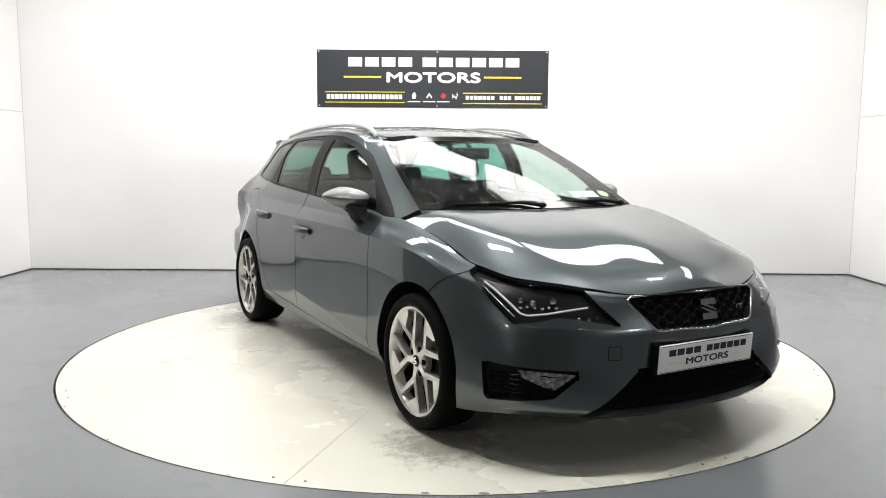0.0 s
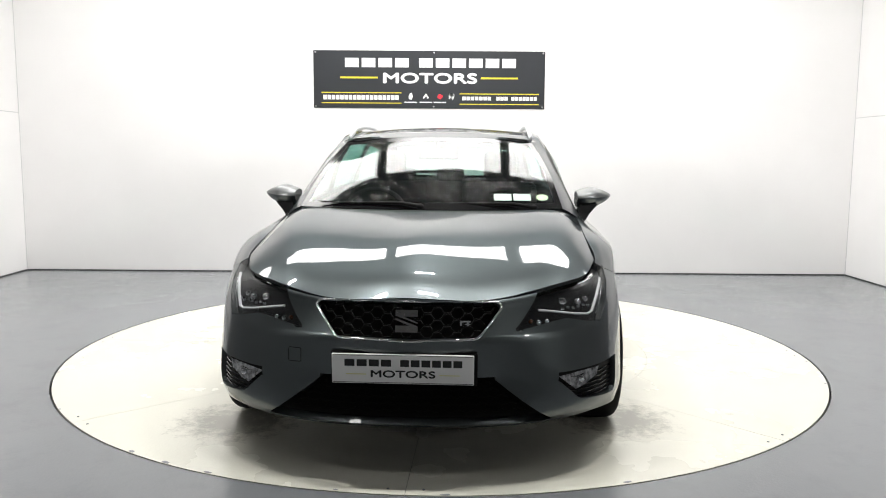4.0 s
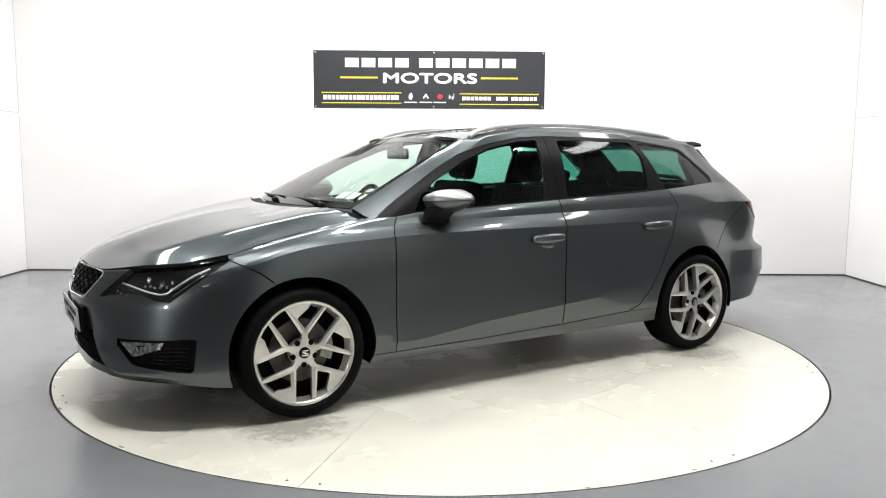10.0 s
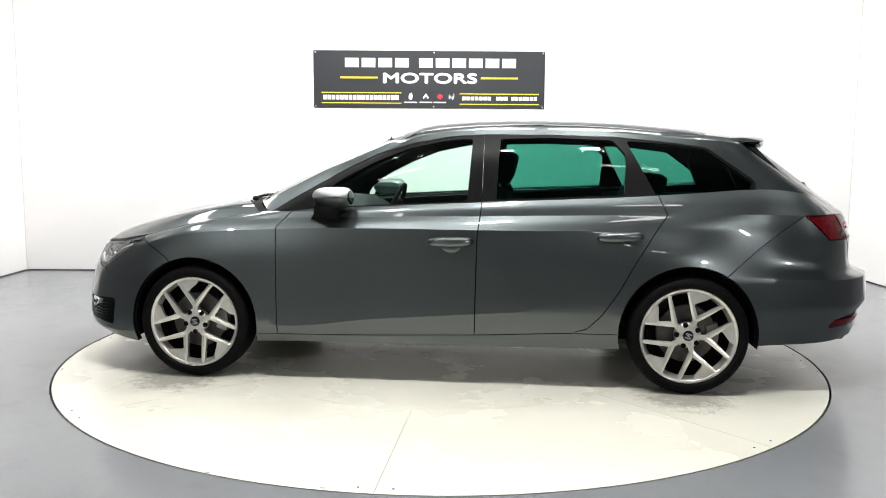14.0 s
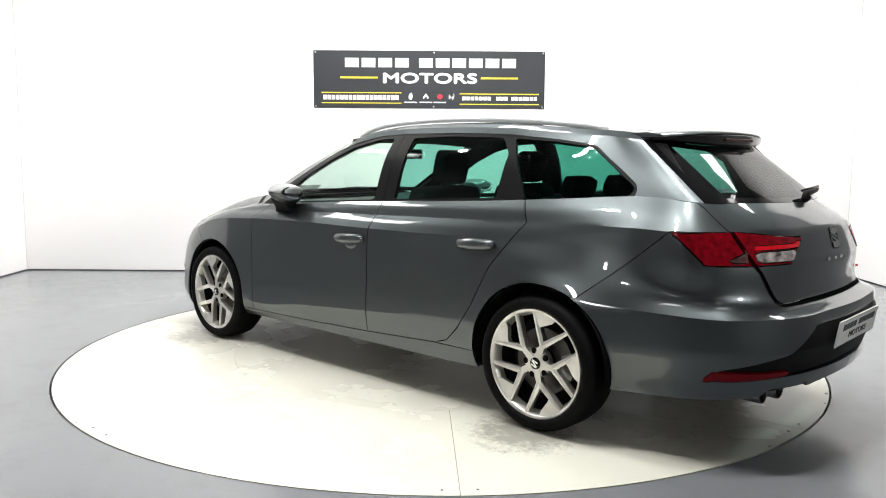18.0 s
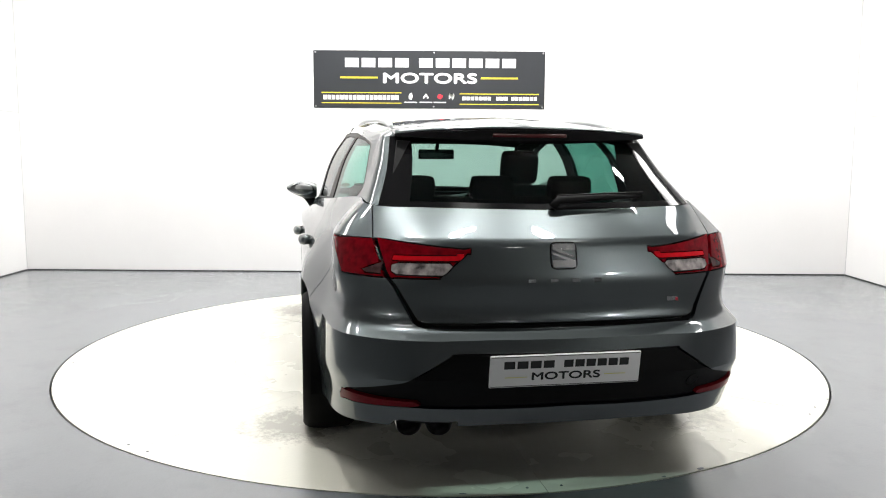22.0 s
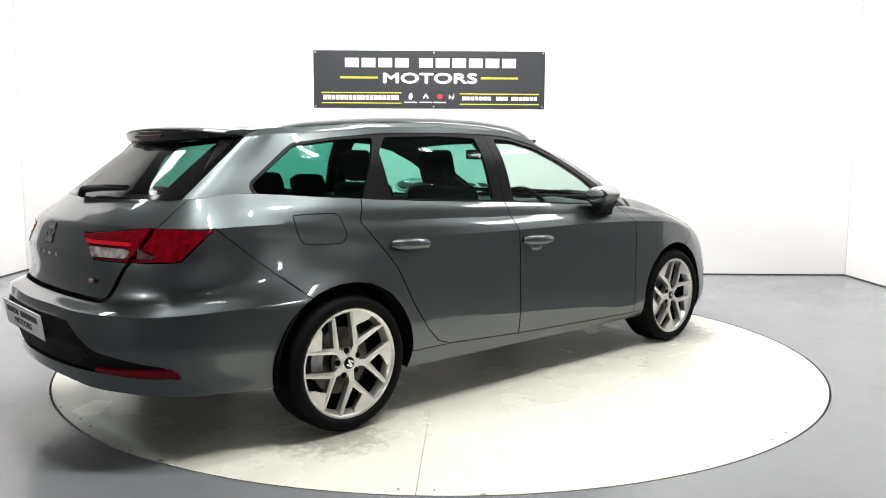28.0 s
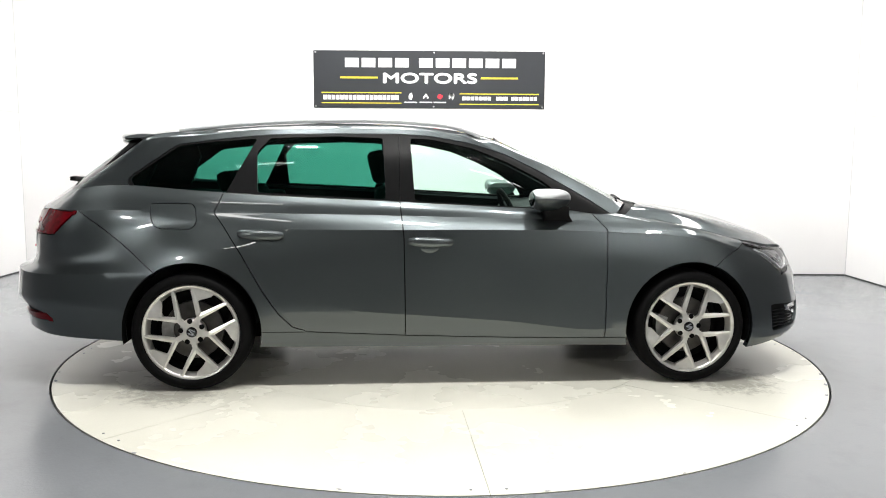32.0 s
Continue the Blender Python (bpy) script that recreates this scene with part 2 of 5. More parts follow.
# ---------------- the room ----------------
def build_room():
    bm = bmesh.new()   # floor with the round pit of the turntable
    n = 128
    inner, rim, outer = [], [], []
    for i in range(n):
        a = 2 * math.pi * i / n
        c, s = math.cos(a), math.sin(a)
        inner.append(bm.verts.new((2.259 * c, 2.259 * s, -0.06)))
        rim.append(bm.verts.new((2.259 * c, 2.259 * s, FLOOR_Z)))
        k = 14 / max(abs(c), abs(s))
        outer.append(bm.verts.new((k * c, k * s, FLOOR_Z)))
    for i in range(n):
        j = (i + 1) % n
        bm.faces.new((inner[i], inner[j], rim[j], rim[i])), bm.faces.new((rim[i], rim[j], outer[j], outer[i]))
    bm.faces.new(inner)
    thing("floor", bm, M_FLOOR, "grey painted concrete floor with scuffs and damp patches", "floor", kind="structure")
    t = 0.12
    thing("wall_back", boxed(ROOM_L - t, ROOM_B, 0, ROOM_R + t, ROOM_B + t, ROOM_H), M_WALL, "plain white painted back wall with a sign on it", "wall", kind="structure")
    for name, x, s in (("wall_west", ROOM_L, -1), ("wall_east", ROOM_R, 1)):
        e = tagged(new(name), "white painted side wall of two stacked panels", "wall", kind="structure")
        for z0, z1 in ((0.0, 1.627), (1.635, ROOM_H)):
            part("panel", boxed(min(x, x + s * t), BAY_END, z0, max(x, x + s * t), ROOM_B - 0.002, z1, bevel=0.002), M_WALL, e)
        part("joint_strip", boxed(min(x + s * .006, x + s * .03), BAY_END, 1.6275, max(x + s * .006, x + s * .03), ROOM_B - .004, 1.6345), M_SEAM, e)
        part("corner_strip", boxed(min(x, x - s * .004), ROOM_B - .005, FLOOR_Z + .013, max(x, x - s * .004), ROOM_B - .0005, ROOM_H - .002), M_SEAM, e)
        thing(name.replace("wall", "workshop_wall"), boxed(min(x, x + s * t), ROOM_F, 0, max(x, x + s * t), BAY_END - 0.003, ROOM_H), M_DARKWALL, "dark grey workshop wall beyond the photo bay", "wall", kind="structure")
    thing("wall_front", boxed(ROOM_L - t, ROOM_F - t, 0, ROOM_R + t, ROOM_F, ROOM_H), M_FRONT, "plain grey workshop wall behind the camera", "wall", kind="structure")
    thing("ceiling", boxed(ROOM_L - t, CEIL_END, ROOM_H, ROOM_R + t, ROOM_B + t, ROOM_H + 0.1), M_BAYCEIL, "grey ceiling of the photo bay with lamps", "ceiling", kind="structure")
    thing("workshop_ceiling", boxed(ROOM_L - t, ROOM_F - t, ROOM_H, ROOM_R + t, CEIL_END - .003, ROOM_H + 0.1), M_CEIL, "dark grey roof sheeting beyond the bay", "ceiling", kind="structure")
    for nm, a in (("joint_back", (ROOM_L, ROOM_B - 0.006, FLOOR_Z, ROOM_R, ROOM_B - 0.001, FLOOR_Z + 0.012)),
                  ("joint_west", (ROOM_L + 0.001, ROOM_F, FLOOR_Z, ROOM_L + 0.006, ROOM_B - 0.006, FLOOR_Z + 0.012)),
                  ("joint_east", (ROOM_R - 0.006, ROOM_F, FLOOR_Z, ROOM_R - 0.001, ROOM_B - 0.006, FLOOR_Z + 0.012))):
        thing(nm, boxed(*a), M_GAP, "thin dark joint between floor and wall", "trim", kind="structure")
    for x, y, z, w in WALL_LIGHTS:
        s = 1 if x > 0 else -1
        e = tagged(new("wall_light"), "white rectangular wall light on the workshop wall, lit", "wall light", "workshop wall lights")
        e.location = (ROOM_R if s > 0 else ROOM_L, y, z)
        part("housing", boxed(min(0, -s * .06), -.17, -.09, max(0, -s * .06), .17, .09, bevel=.008), M_HOUSE, e)
        part("diffuser", boxed(min(-s * .0605, -s * .068), -.155, -.075, max(-s * .0605, -s * .068), .155, .075), M_LIT, e)
    for lst, mat, lab in ((BIG_PANELS, M_BIGLIT, "large white luminous ceiling panel, lit"), (SPOTS, M_LIT, "small white ceiling light, lit")):
        for x, y, sx, sy, w in lst:
            e = tagged(new("ceiling_light"), lab, "ceiling light", "ceiling lights")
            e.location = (x, y, ROOM_H)
            part("housing", boxed(-sx / 2, -sy / 2, -0.07, sx / 2, sy / 2, 0.0, bevel=0.008), M_HOUSE, e)
            part("diffuser", boxed(-sx * 0.48, -sy * 0.46, -0.078, sx * 0.48, sy * 0.46, -0.0705), mat, e)


def build_turntable():
    base = tagged(new("turntable"), "round white turntable of bolted panels, scuffed and damp", "turntable")
    ri, ro, g = 1.283, 2.247, 0.0006
    for k in range(8):
        bm = bmesh.new()
        a = math.pi / 4 * k
        arc_sector(bm, ri + 0.001, ro, a + g, a + math.pi / 4 - g, -0.03, 0.0, 24)
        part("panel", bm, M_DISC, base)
    bm = bmesh.new()
    vs = [bm.verts.new((ri * math.cos(2 * math.pi * i / 128), ri * math.sin(2 * math.pi * i / 128), 0)) for i in range(128)]
    bm.faces.new(vs)
    r = bmesh.ops.extrude_face_region(bm, geom=list(bm.faces))
    bmesh.ops.translate(bm, vec=(0, 0, -0.03), verts=[v for v in r["geom"] if isinstance(v, bmesh.types.BMVert)])
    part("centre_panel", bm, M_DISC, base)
    bm = bmesh.new()
    arc_sector(bm, 0.5, 2.2585, 0, 2 * math.pi, -0.05, -0.031, 96)
    part("frame", bm, M_GAP, base)
    for k in range(8):
        for da in (0.03, math.pi / 4 - 0.03):
            a = math.pi / 4 * k + da
            b = bmesh.new()
            bmesh.ops.create_cone(b, cap_ends=True, segments=10, radius1=0.006, radius2=0.004, depth=0.003)
            part("bolt", b, M_SKIRT, base, m=pose(2.20 * math.cos(a), 2.20 * math.sin(a), 0.002))
    rnd = random.Random(4)
    for k in range(16):     # chipped paint along the rim
        a, r, w = rnd.uniform(0, 2 * math.pi), rnd.uniform(2.228, 2.242), rnd.uniform(.008, .022)
        b = bmesh.new()
        slab(b, [(w * rnd.uniform(.7, 1.2) * math.cos(q) * .45, w * rnd.uniform(.7, 1.2) * math.sin(q)) for q in [2 * math.pi * i / 7 for i in range(7)]], .0006)
        part("paint_chip", b, M_SKIRT, base, m=pose(r * math.cos(a), r * math.sin(a), .0003, 0, 0, math.degrees(a)))
    return base
# ---------------- the car: surfaces ----------------
def hermite(knots, vals, q):
    """A smooth curve through vals at knots, taken at the places q (one row a place)."""
    k, v = np.asarray(knots, float), np.asarray(vals, float)
    d = (v[1:] - v[:-1]) / (k[1:] - k[:-1])[:, None]
    t = np.empty_like(v)
    t[0], t[-1] = d[0], d[-1]
    for end, near in ((0, 1), (-1, -2)):      # a curve that starts on the car's middle crosses it square
        if abs(v[end, 1]) < 1e-6 < abs(v[near, 1]):
            t[end, 0] = t[end, 2] = 0
    if len(k) > 2:
        w = ((k[1:-1] - k[:-2]) / (k[2:] - k[:-2]))[:, None]
        t[1:-1] = d[:-1] * (1 - w) + d[1:] * w
    i = np.clip(np.searchsorted(k, q, side="right") - 1, 0, len(k) - 2)
    h = k[i + 1] - k[i]
    s = ((q - k[i]) / h)[:, None]
    h = h[:, None]
    return (2 * s**3 - 3 * s**2 + 1) * v[i] + (s**3 - 2 * s**2 + s) * h * t[i] + (-2 * s**3 + 3 * s**2) * v[i + 1] + (s**3 - s**2) * h * t[i + 1]


def chord(pts):
    p = np.asarray(pts, float)
    return np.concatenate([[0], np.cumsum(np.linalg.norm(p[1:] - p[:-1], axis=1))])


def spread(knots, counts):
    """Places along knots with a given number of steps in each span."""
    out = []
    for a, b, n in zip(knots, knots[1:], counts):
        out += list(np.linspace(a, b, n, endpoint=False))
    return np.array(out + [knots[-1]])


def loft(rings, creases, u_counts, v_counts, key):
    """A grid of points through rings; rings named in creases stay sharp. key: the ring that sets the spacing."""
    kn = chord(rings[key])
    q = spread(kn, u_counts)
    cur = np.array([hermite(kn, r, q) for r in rings])            # ring, u, xyz
    cuts = [0] + sorted(creases) + [len(rings) - 1]
    cols = []
    for c in range(cur.shape[1]):
        rows = []
        for a, b in zip(cuts, cuts[1:]):
            seg = cur[a:b + 1, c]
            kk = chord(seg) + np.arange(len(seg)) * 1e-6
            g = hermite(kk, seg, spread(kk, v_counts[a:b]))
            rows.append(g if a == 0 else g[1:])
        cols.append(np.concatenate(rows))
    return np.array(cols)                                          # u, v, xyz


# Stations: nose centre, nose, nose corner, corner, wheel front, wheel, door, mid doors, rear wheel, tail corner, tail centre.
SILL = [(2.15, 0, .203), (2.13, .30, .203), (2.045, .55, .207), (1.90, .73, .21), (1.66, .85, .185), (1.30, .855, .19), (.92, .845, .205), (.30, .845, .21),
        (-.30, .845, .213), (-.95, .85, .22), (-1.32, .86, .23), (-1.68, .812, .25), (-2.10, .705, .275), (-2.27, .5, .296), (-2.32, .25, .308), (-2.335, 0, .31)]
CHIN = [(2.18, 0, .235), (2.16, .30, .235), (2.075, .56, .24), (1.93, .745, .25), (1.66, .868, .25), (1.30, .875, .25), (.90, .876, .25), (.30, .875, .26),
        (-.30, .874, .28), (-.95, .875, .29), (-1.32, .875, .30), (-1.68, .816, .32), (-2.14, .705, .356), (-2.28, .5, .375), (-2.345, .25, .38), (-2.36, 0, .38)]
LOW = [(2.175, 0, .40), (2.15, .30, .40), (2.08, .57, .405), (1.93, .755, .41), (1.66, .866, .41), (1.30, .882, .41), (.90, .894, .31), (.30, .894, .355),
       (-.30, .894, .40), (-.95, .893, .44), (-1.32, .892, .42), (-1.68, .831, .43), (-2.160, .727, .46), (-2.325, .5, .47), (-2.37, .25, .475), (-2.385, 0, .475)]
BUMP = [(2.195, 0, .545), (2.16, .30, .55), (2.06, .55, .555), (1.91, .735, .56), (1.66, .852, .57), (1.30, .889, .57), (.90, .889, .56), (.30, .889, .56),
        (-.30, .889, .57), (-.95, .889, .58), (-1.32, .896, .59), (-1.68, .826, .60), (-2.155, .722, .60), (-2.31, .5, .605), (-2.35, .25, .61), (-2.365, 0, .61)]
MID = [(2.18, 0, .595), (2.14, .30, .60), (2.03, .55, .605), (1.87, .735, .62), (1.66, .838, .64), (1.30, .881, .70), (.90, .889, .70), (.30, .8885, .70),
       (-.30, .888, .70), (-.95, .882, .71), (-1.32, .876, .72), (-1.68, .799, .672), (-2.100, .698, .645), (-2.236, .503, .635), (-2.276, .25, .64), (-2.289, 0, .64)]
CHAR = [(2.165, 0, .635), (2.125, .30, .635), (2.0, .55, .65), (1.84, .725, .675), (1.64, .822, .70), (1.32, .872, .79), (.90, .880, .822), (.30, .886, .836),
        (-.30, .881, .835), (-.95, .845, .84), (-1.32, .816, .85), (-1.68, .772, .84), (-2.06, .722, .80), (-2.215, .5, .80), (-2.270, .25, .80), (-2.285, 0, .80)]
CREASE = [(2.15, 0, .665), (2.11, .30, .66), (1.975, .55, .685), (1.82, .71, .705), (1.62, .804, .735), (1.31, .824, .83), (.90, .81, .872), (.30, .829, .893),
          (-.30, .827, .906), (-.95, .808, .918), (-1.32, .788, .926), (-1.68, .761, .928), (-2.01, .714, .925), (-2.18, .47, .925), (-2.232, .25, .925), (-2.25, 0, .925)]
BELT = [(2.135, 0, .69), (2.095, .30, .68), (1.95, .55, .708), (1.80, .69, .73), (1.60, .755, .775), (1.30, .745, .85), (.93, .748, .912), (.30, .785, .950),
        (-.30, .785, .980), (-.95, .762, 1.010), (-1.32, .728, 1.032), (-1.68, .662, 1.055), (-1.95, .61, 1.035), (-2.045, .42, 1.032), (-2.10, .23, 1.03), (-2.12, 0, 1.027)]


def bulge(a, b, h):
    """A ring half-way between two rings, raised by h off the chord."""
    a, b = np.array(a, float), np.array(b, float)
    m = (a + b) / 2
    n = np.cross(np.gradient(m, axis=0), b - a)
    n /= np.linalg.norm(n, axis=1)[:, None] + 1e-9
    n *= np.sign((n * (m * [.3, 1, 0] + [0, 0, .4])).sum(1))[:, None]
    lift = h * np.where(np.abs(m[:, 0]) < 1.75, 1, .35)[:, None] * np.where(m[:, 1] < .01, 0, 1)[:, None]
    return m + n * lift


SIDE_RINGS = [SILL, CHIN, LOW, BUMP, MID, CHAR, bulge(CHAR, CREASE, .0025), CREASE, bulge(CREASE, BELT, .005), BELT]

# Greenhouse: foot and head rings from the windscreen's middle round to the rear window's middle.
FOOT = [(1.12, 0, .952), (1.09, .35, .953), (.985, .672, .955), (.93, .748, .912), (.62, .772, .931), (.30, .785, .950), (-.30, .785, .980), (-.95, .762, 1.010),
        (-1.32, .728, 1.032), (-1.68, .662, 1.055), (-1.95, .61, 1.035), (-2.045, .42, 1.032), (-2.10, .23, 1.03), (-2.12, 0, 1.027)]
WAIST = [(.72, 0, 1.155), (.695, .32, 1.153), (.62, .622, 1.143), (.585, .665, 1.118), (.38, .69, 1.155), (.17, .705, 1.185), (-.30, .712, 1.205), (-.95, .690, 1.205),
         (-1.28, .659, 1.195), (-1.56, .609, 1.185), (-1.78, .560, 1.165), (-1.88, .40, 1.163), (-1.93, .22, 1.162), (-1.945, 0, 1.16)]
HEAD = [(.335, 0, 1.325), (.32, .30, 1.32), (.285, .545, 1.302), (.22, .585, 1.300), (.12, .60, 1.325), (-.02, .605, 1.345), (-.35, .608, 1.362), (-.95, .592, 1.352),
        (-1.24, .575, 1.328), (-1.47, .556, 1.310), (-1.62, .530, 1.294), (-1.69, .38, 1.309), (-1.72, .20, 1.315), (-1.73, 0, 1.317)]
RAIL = [(.330, 0, 1.327), (.315, .30, 1.322), (.27, .53, 1.308), (.20, .545, 1.318), (.10, .55, 1.345), (-.05, .555, 1.366), (-.36, .556, 1.384), (-.95, .542, 1.374),
        (-1.24, .528, 1.352), (-1.46, .512, 1.336), (-1.60, .49, 1.320), (-1.665, .36, 1.328), (-1.70, .20, 1.334), (-1.71, 0, 1.336)]
ROOF_MID = [(.33, 0, 1.327), (.15, 0, 1.362), (-.10, 0, 1.392), (-.40, 0, 1.408), (-.80, 0, 1.409), (-1.20, 0, 1.397), (-1.50, 0, 1.375), (-1.71, 0, 1.336)]
HOOD_MID = [(2.135, 0, .69), (2.085, 0, .732), (1.91, 0, .803), (1.736, 0, .856), (1.563, 0, .892), (1.285, 0, .932), (1.12, 0, .952)]
COWL = [(1.12, 0, .952), (1.09, .35, .953), (.985, .672, .945), (.93, .748, .912)]


def coons(front, back, mid, edge, nu, nv):
    """A patch between four curves: front and back run across, mid and edge run along."""
    s, t = np.linspace(0, 1, nu), np.linspace(0, 1, nv)

    def even(p, q):
        k = chord(p)
        return hermite(k, p, q * k[-1])
    f, b, m, e = even(front, s), even(back, s), even(mid, t), even(edge, t)
    S, T = s[:, None, None], t[None, :, None]
    ruled = (1 - T) * f[:, None] + T * b[:, None] + (1 - S) * m[None] + S * e[None]
    corner = (1 - S) * (1 - T) * f[0] + (1 - S) * T * b[0] + S * (1 - T) * f[-1] + S * T * b[-1]
    return ruled - corner                                          # across, along, xyz


def grid_mesh(g, flip=False):
    bm = bmesh.new()
    vs = [[bm.verts.new(p) for p in col] for col in g]
    for i in range(len(vs) - 1):
        for j in range(len(vs[0]) - 1):
            q = [vs[i][j], vs[i + 1][j], vs[i + 1][j + 1], vs[i][j + 1]]
            q = list(dict.fromkeys(q))
            if len(q) > 2:
                bm.faces.new(q[::-1] if flip else q)
    bmesh.ops.remove_doubles(bm, verts=bm.verts, dist=1e-5)
    return bm


def inside_sd(P, poly):
    """Signed distance of points to a closed outline: negative inside."""
    P, A = np.asarray(P, float), np.asarray(poly, float)
    B = np.roll(A, -1, 0)
    d = B - A
    w = P[:, None] - A[None]
    t = np.clip((w * d).sum(2) / ((d * d).sum(1) + 1e-12), 0, 1)
    near = np.linalg.norm(w - t[..., None] * d, axis=2).min(1)
    y0, y1, py = A[None, :, 1], B[None, :, 1], P[:, None, 1]
    cond = (y0 > py) != (y1 > py)
    xs = A[None, :, 0] + (py - y0) * d[None, :, 0] / np.where(np.abs(d[None, :, 1]) < 1e-12, 1e-12, d[None, :, 1])
    odd = (cond & (P[:, None, 0] < xs)).sum(1) % 2 == 1
    return np.where(odd, -near, near)


def side_xz(c):
    return c[:, [0, 2]]


def face_yz(c):
    return c[:, [1, 2]]


def nose_q(c):
    """Across the nose and round its corner, against height."""
    return np.stack([c[:, 1] - (c[:, 0] - 2.0), c[:, 2]], 1)


def tail_q(c):
    return np.stack([c[:, 1] + (c[:, 0] + 2.1), c[:, 2]], 1)


def cut(bm, field, keep=None):
    """Cut new edges into the mesh where field(points) is zero, so that it can be parted there."""
    verts = list(bm.verts)
    for i, v in enumerate(verts):
        v.index = i
    co = np.array([v.co[:] for v in verts])
    g = field(co)
    ok = np.ones(len(co), bool) if keep is None else keep(co)
    for rnd in range(2):
        edges = [e for e in bm.edges if e.verts[0].index < len(g) and e.verts[1].index < len(g)]
        a = np.array([e.verts[0].index for e in edges])
        b = np.array([e.verts[1].index for e in edges])
        sel = np.where((g[a] * g[b] < 0) & ok[a] & ok[b])[0]
        if not len(sel):
            break
        pa, pb = co[a[sel]], co[b[sel]]
        lo, hi, ga = np.zeros(len(sel)), np.ones(len(sel)), g[a[sel]]
        for _ in range(12):
            m = (lo + hi) / 2
            gm = field(pa + (pb - pa) * m[:, None])
            same = gm * ga > 0
            lo, hi = np.where(same, m, lo), np.where(same, hi, m)
        t = (lo + hi) / 2
        if rnd == 0:
            for k, s in enumerate(sel):
                i = a[s] if t[k] < 0.16 else b[s] if t[k] > 0.84 else -1
                if i >= 0 and g[i] != 0:
                    co[i] = pa[k] + (pb[k] - pa[k]) * t[k]
                    verts[i].co = co[i]
                    g[i] = 0.0
        else:
            zero = {verts[i] for i in np.where((g == 0) & ok)[0]}
            for k, s in enumerate(sel):
                e = edges[s]
                v0 = e.verts[0]
                _, nv = bmesh.utils.edge_split(e, v0, float(t[k]))
                zero.add(nv)
            for f in list({f for v in zero for f in v.link_faces}):
                z = [v for v in f.verts if v in zero]
                if len(z) == 2 and not any(z[1] in e.verts for e in z[0].link_edges):
                    bmesh.utils.face_split(f, z[0], z[1])
                elif len(z) > 2:
                    for p in range(len(z)):
                        q0, q1 = z[p], z[(p + 1) % len(z)]
                        if f.is_valid and q0 in f.verts and q1 in f.verts and not any(q1 in e.verts for e in q0.link_edges):
                            mid = np.array([((q0.co + q1.co) / 2)[:]])
                            if abs(field(mid)[0]) < 0.003:
                                try:
                                    bmesh.utils.face_split(f, q0, q1)
                                except ValueError:
                                    pass
                                break


def poly_field(proj, poly):
    return lambda c: inside_sd(proj(c), poly)


def line_field(pts, proj=side_xz):
    """Which side of an upright line through points (given from low to high) a point lies on: positive ahead of it."""
    p = np.asarray(pts, float)
    return lambda c: (lambda q: q[:, 0] - np.interp(q[:, 1], p[:, 1], p[:, 0]))(proj(c))


def level_field(pts, proj=side_xz):
    """Positive above a line that runs along (given by rising first coordinate)."""
    p = np.asarray(pts, float)
    return lambda c: (lambda q: q[:, 1] - np.interp(q[:, 0], p[:, 0], p[:, 1]))(proj(c))


def rounded(poly, r=0.02, n=3):
    """An outline with its corners rounded."""
    out = []
    k = len(poly)
    for i in range(k):
        p, c, q = (Vector(poly[j % k]) for j in (i - 1, i, i + 1))
        a, b = p - c, q - c
        d = min(r, a.length * 0.45, b.length * 0.45)
        a, b = c + a.normalized() * d, c + b.normalized() * d
        for s in range(n + 1):
            t = s / n
            out.append(tuple((1 - t)**2 * a + 2 * t * (1 - t) * c + t * t * b))
    return out


def parts_of(bm, label_of):
    """Sort the faces by label: {label: [face...]}."""
    fs = list(bm.faces)
    c = np.array([f.calc_center_median()[:] for f in fs])
    out = {}
    for f, l in zip(fs, label_of(c)):
        out.setdefault(l, []).append(f)
    return out


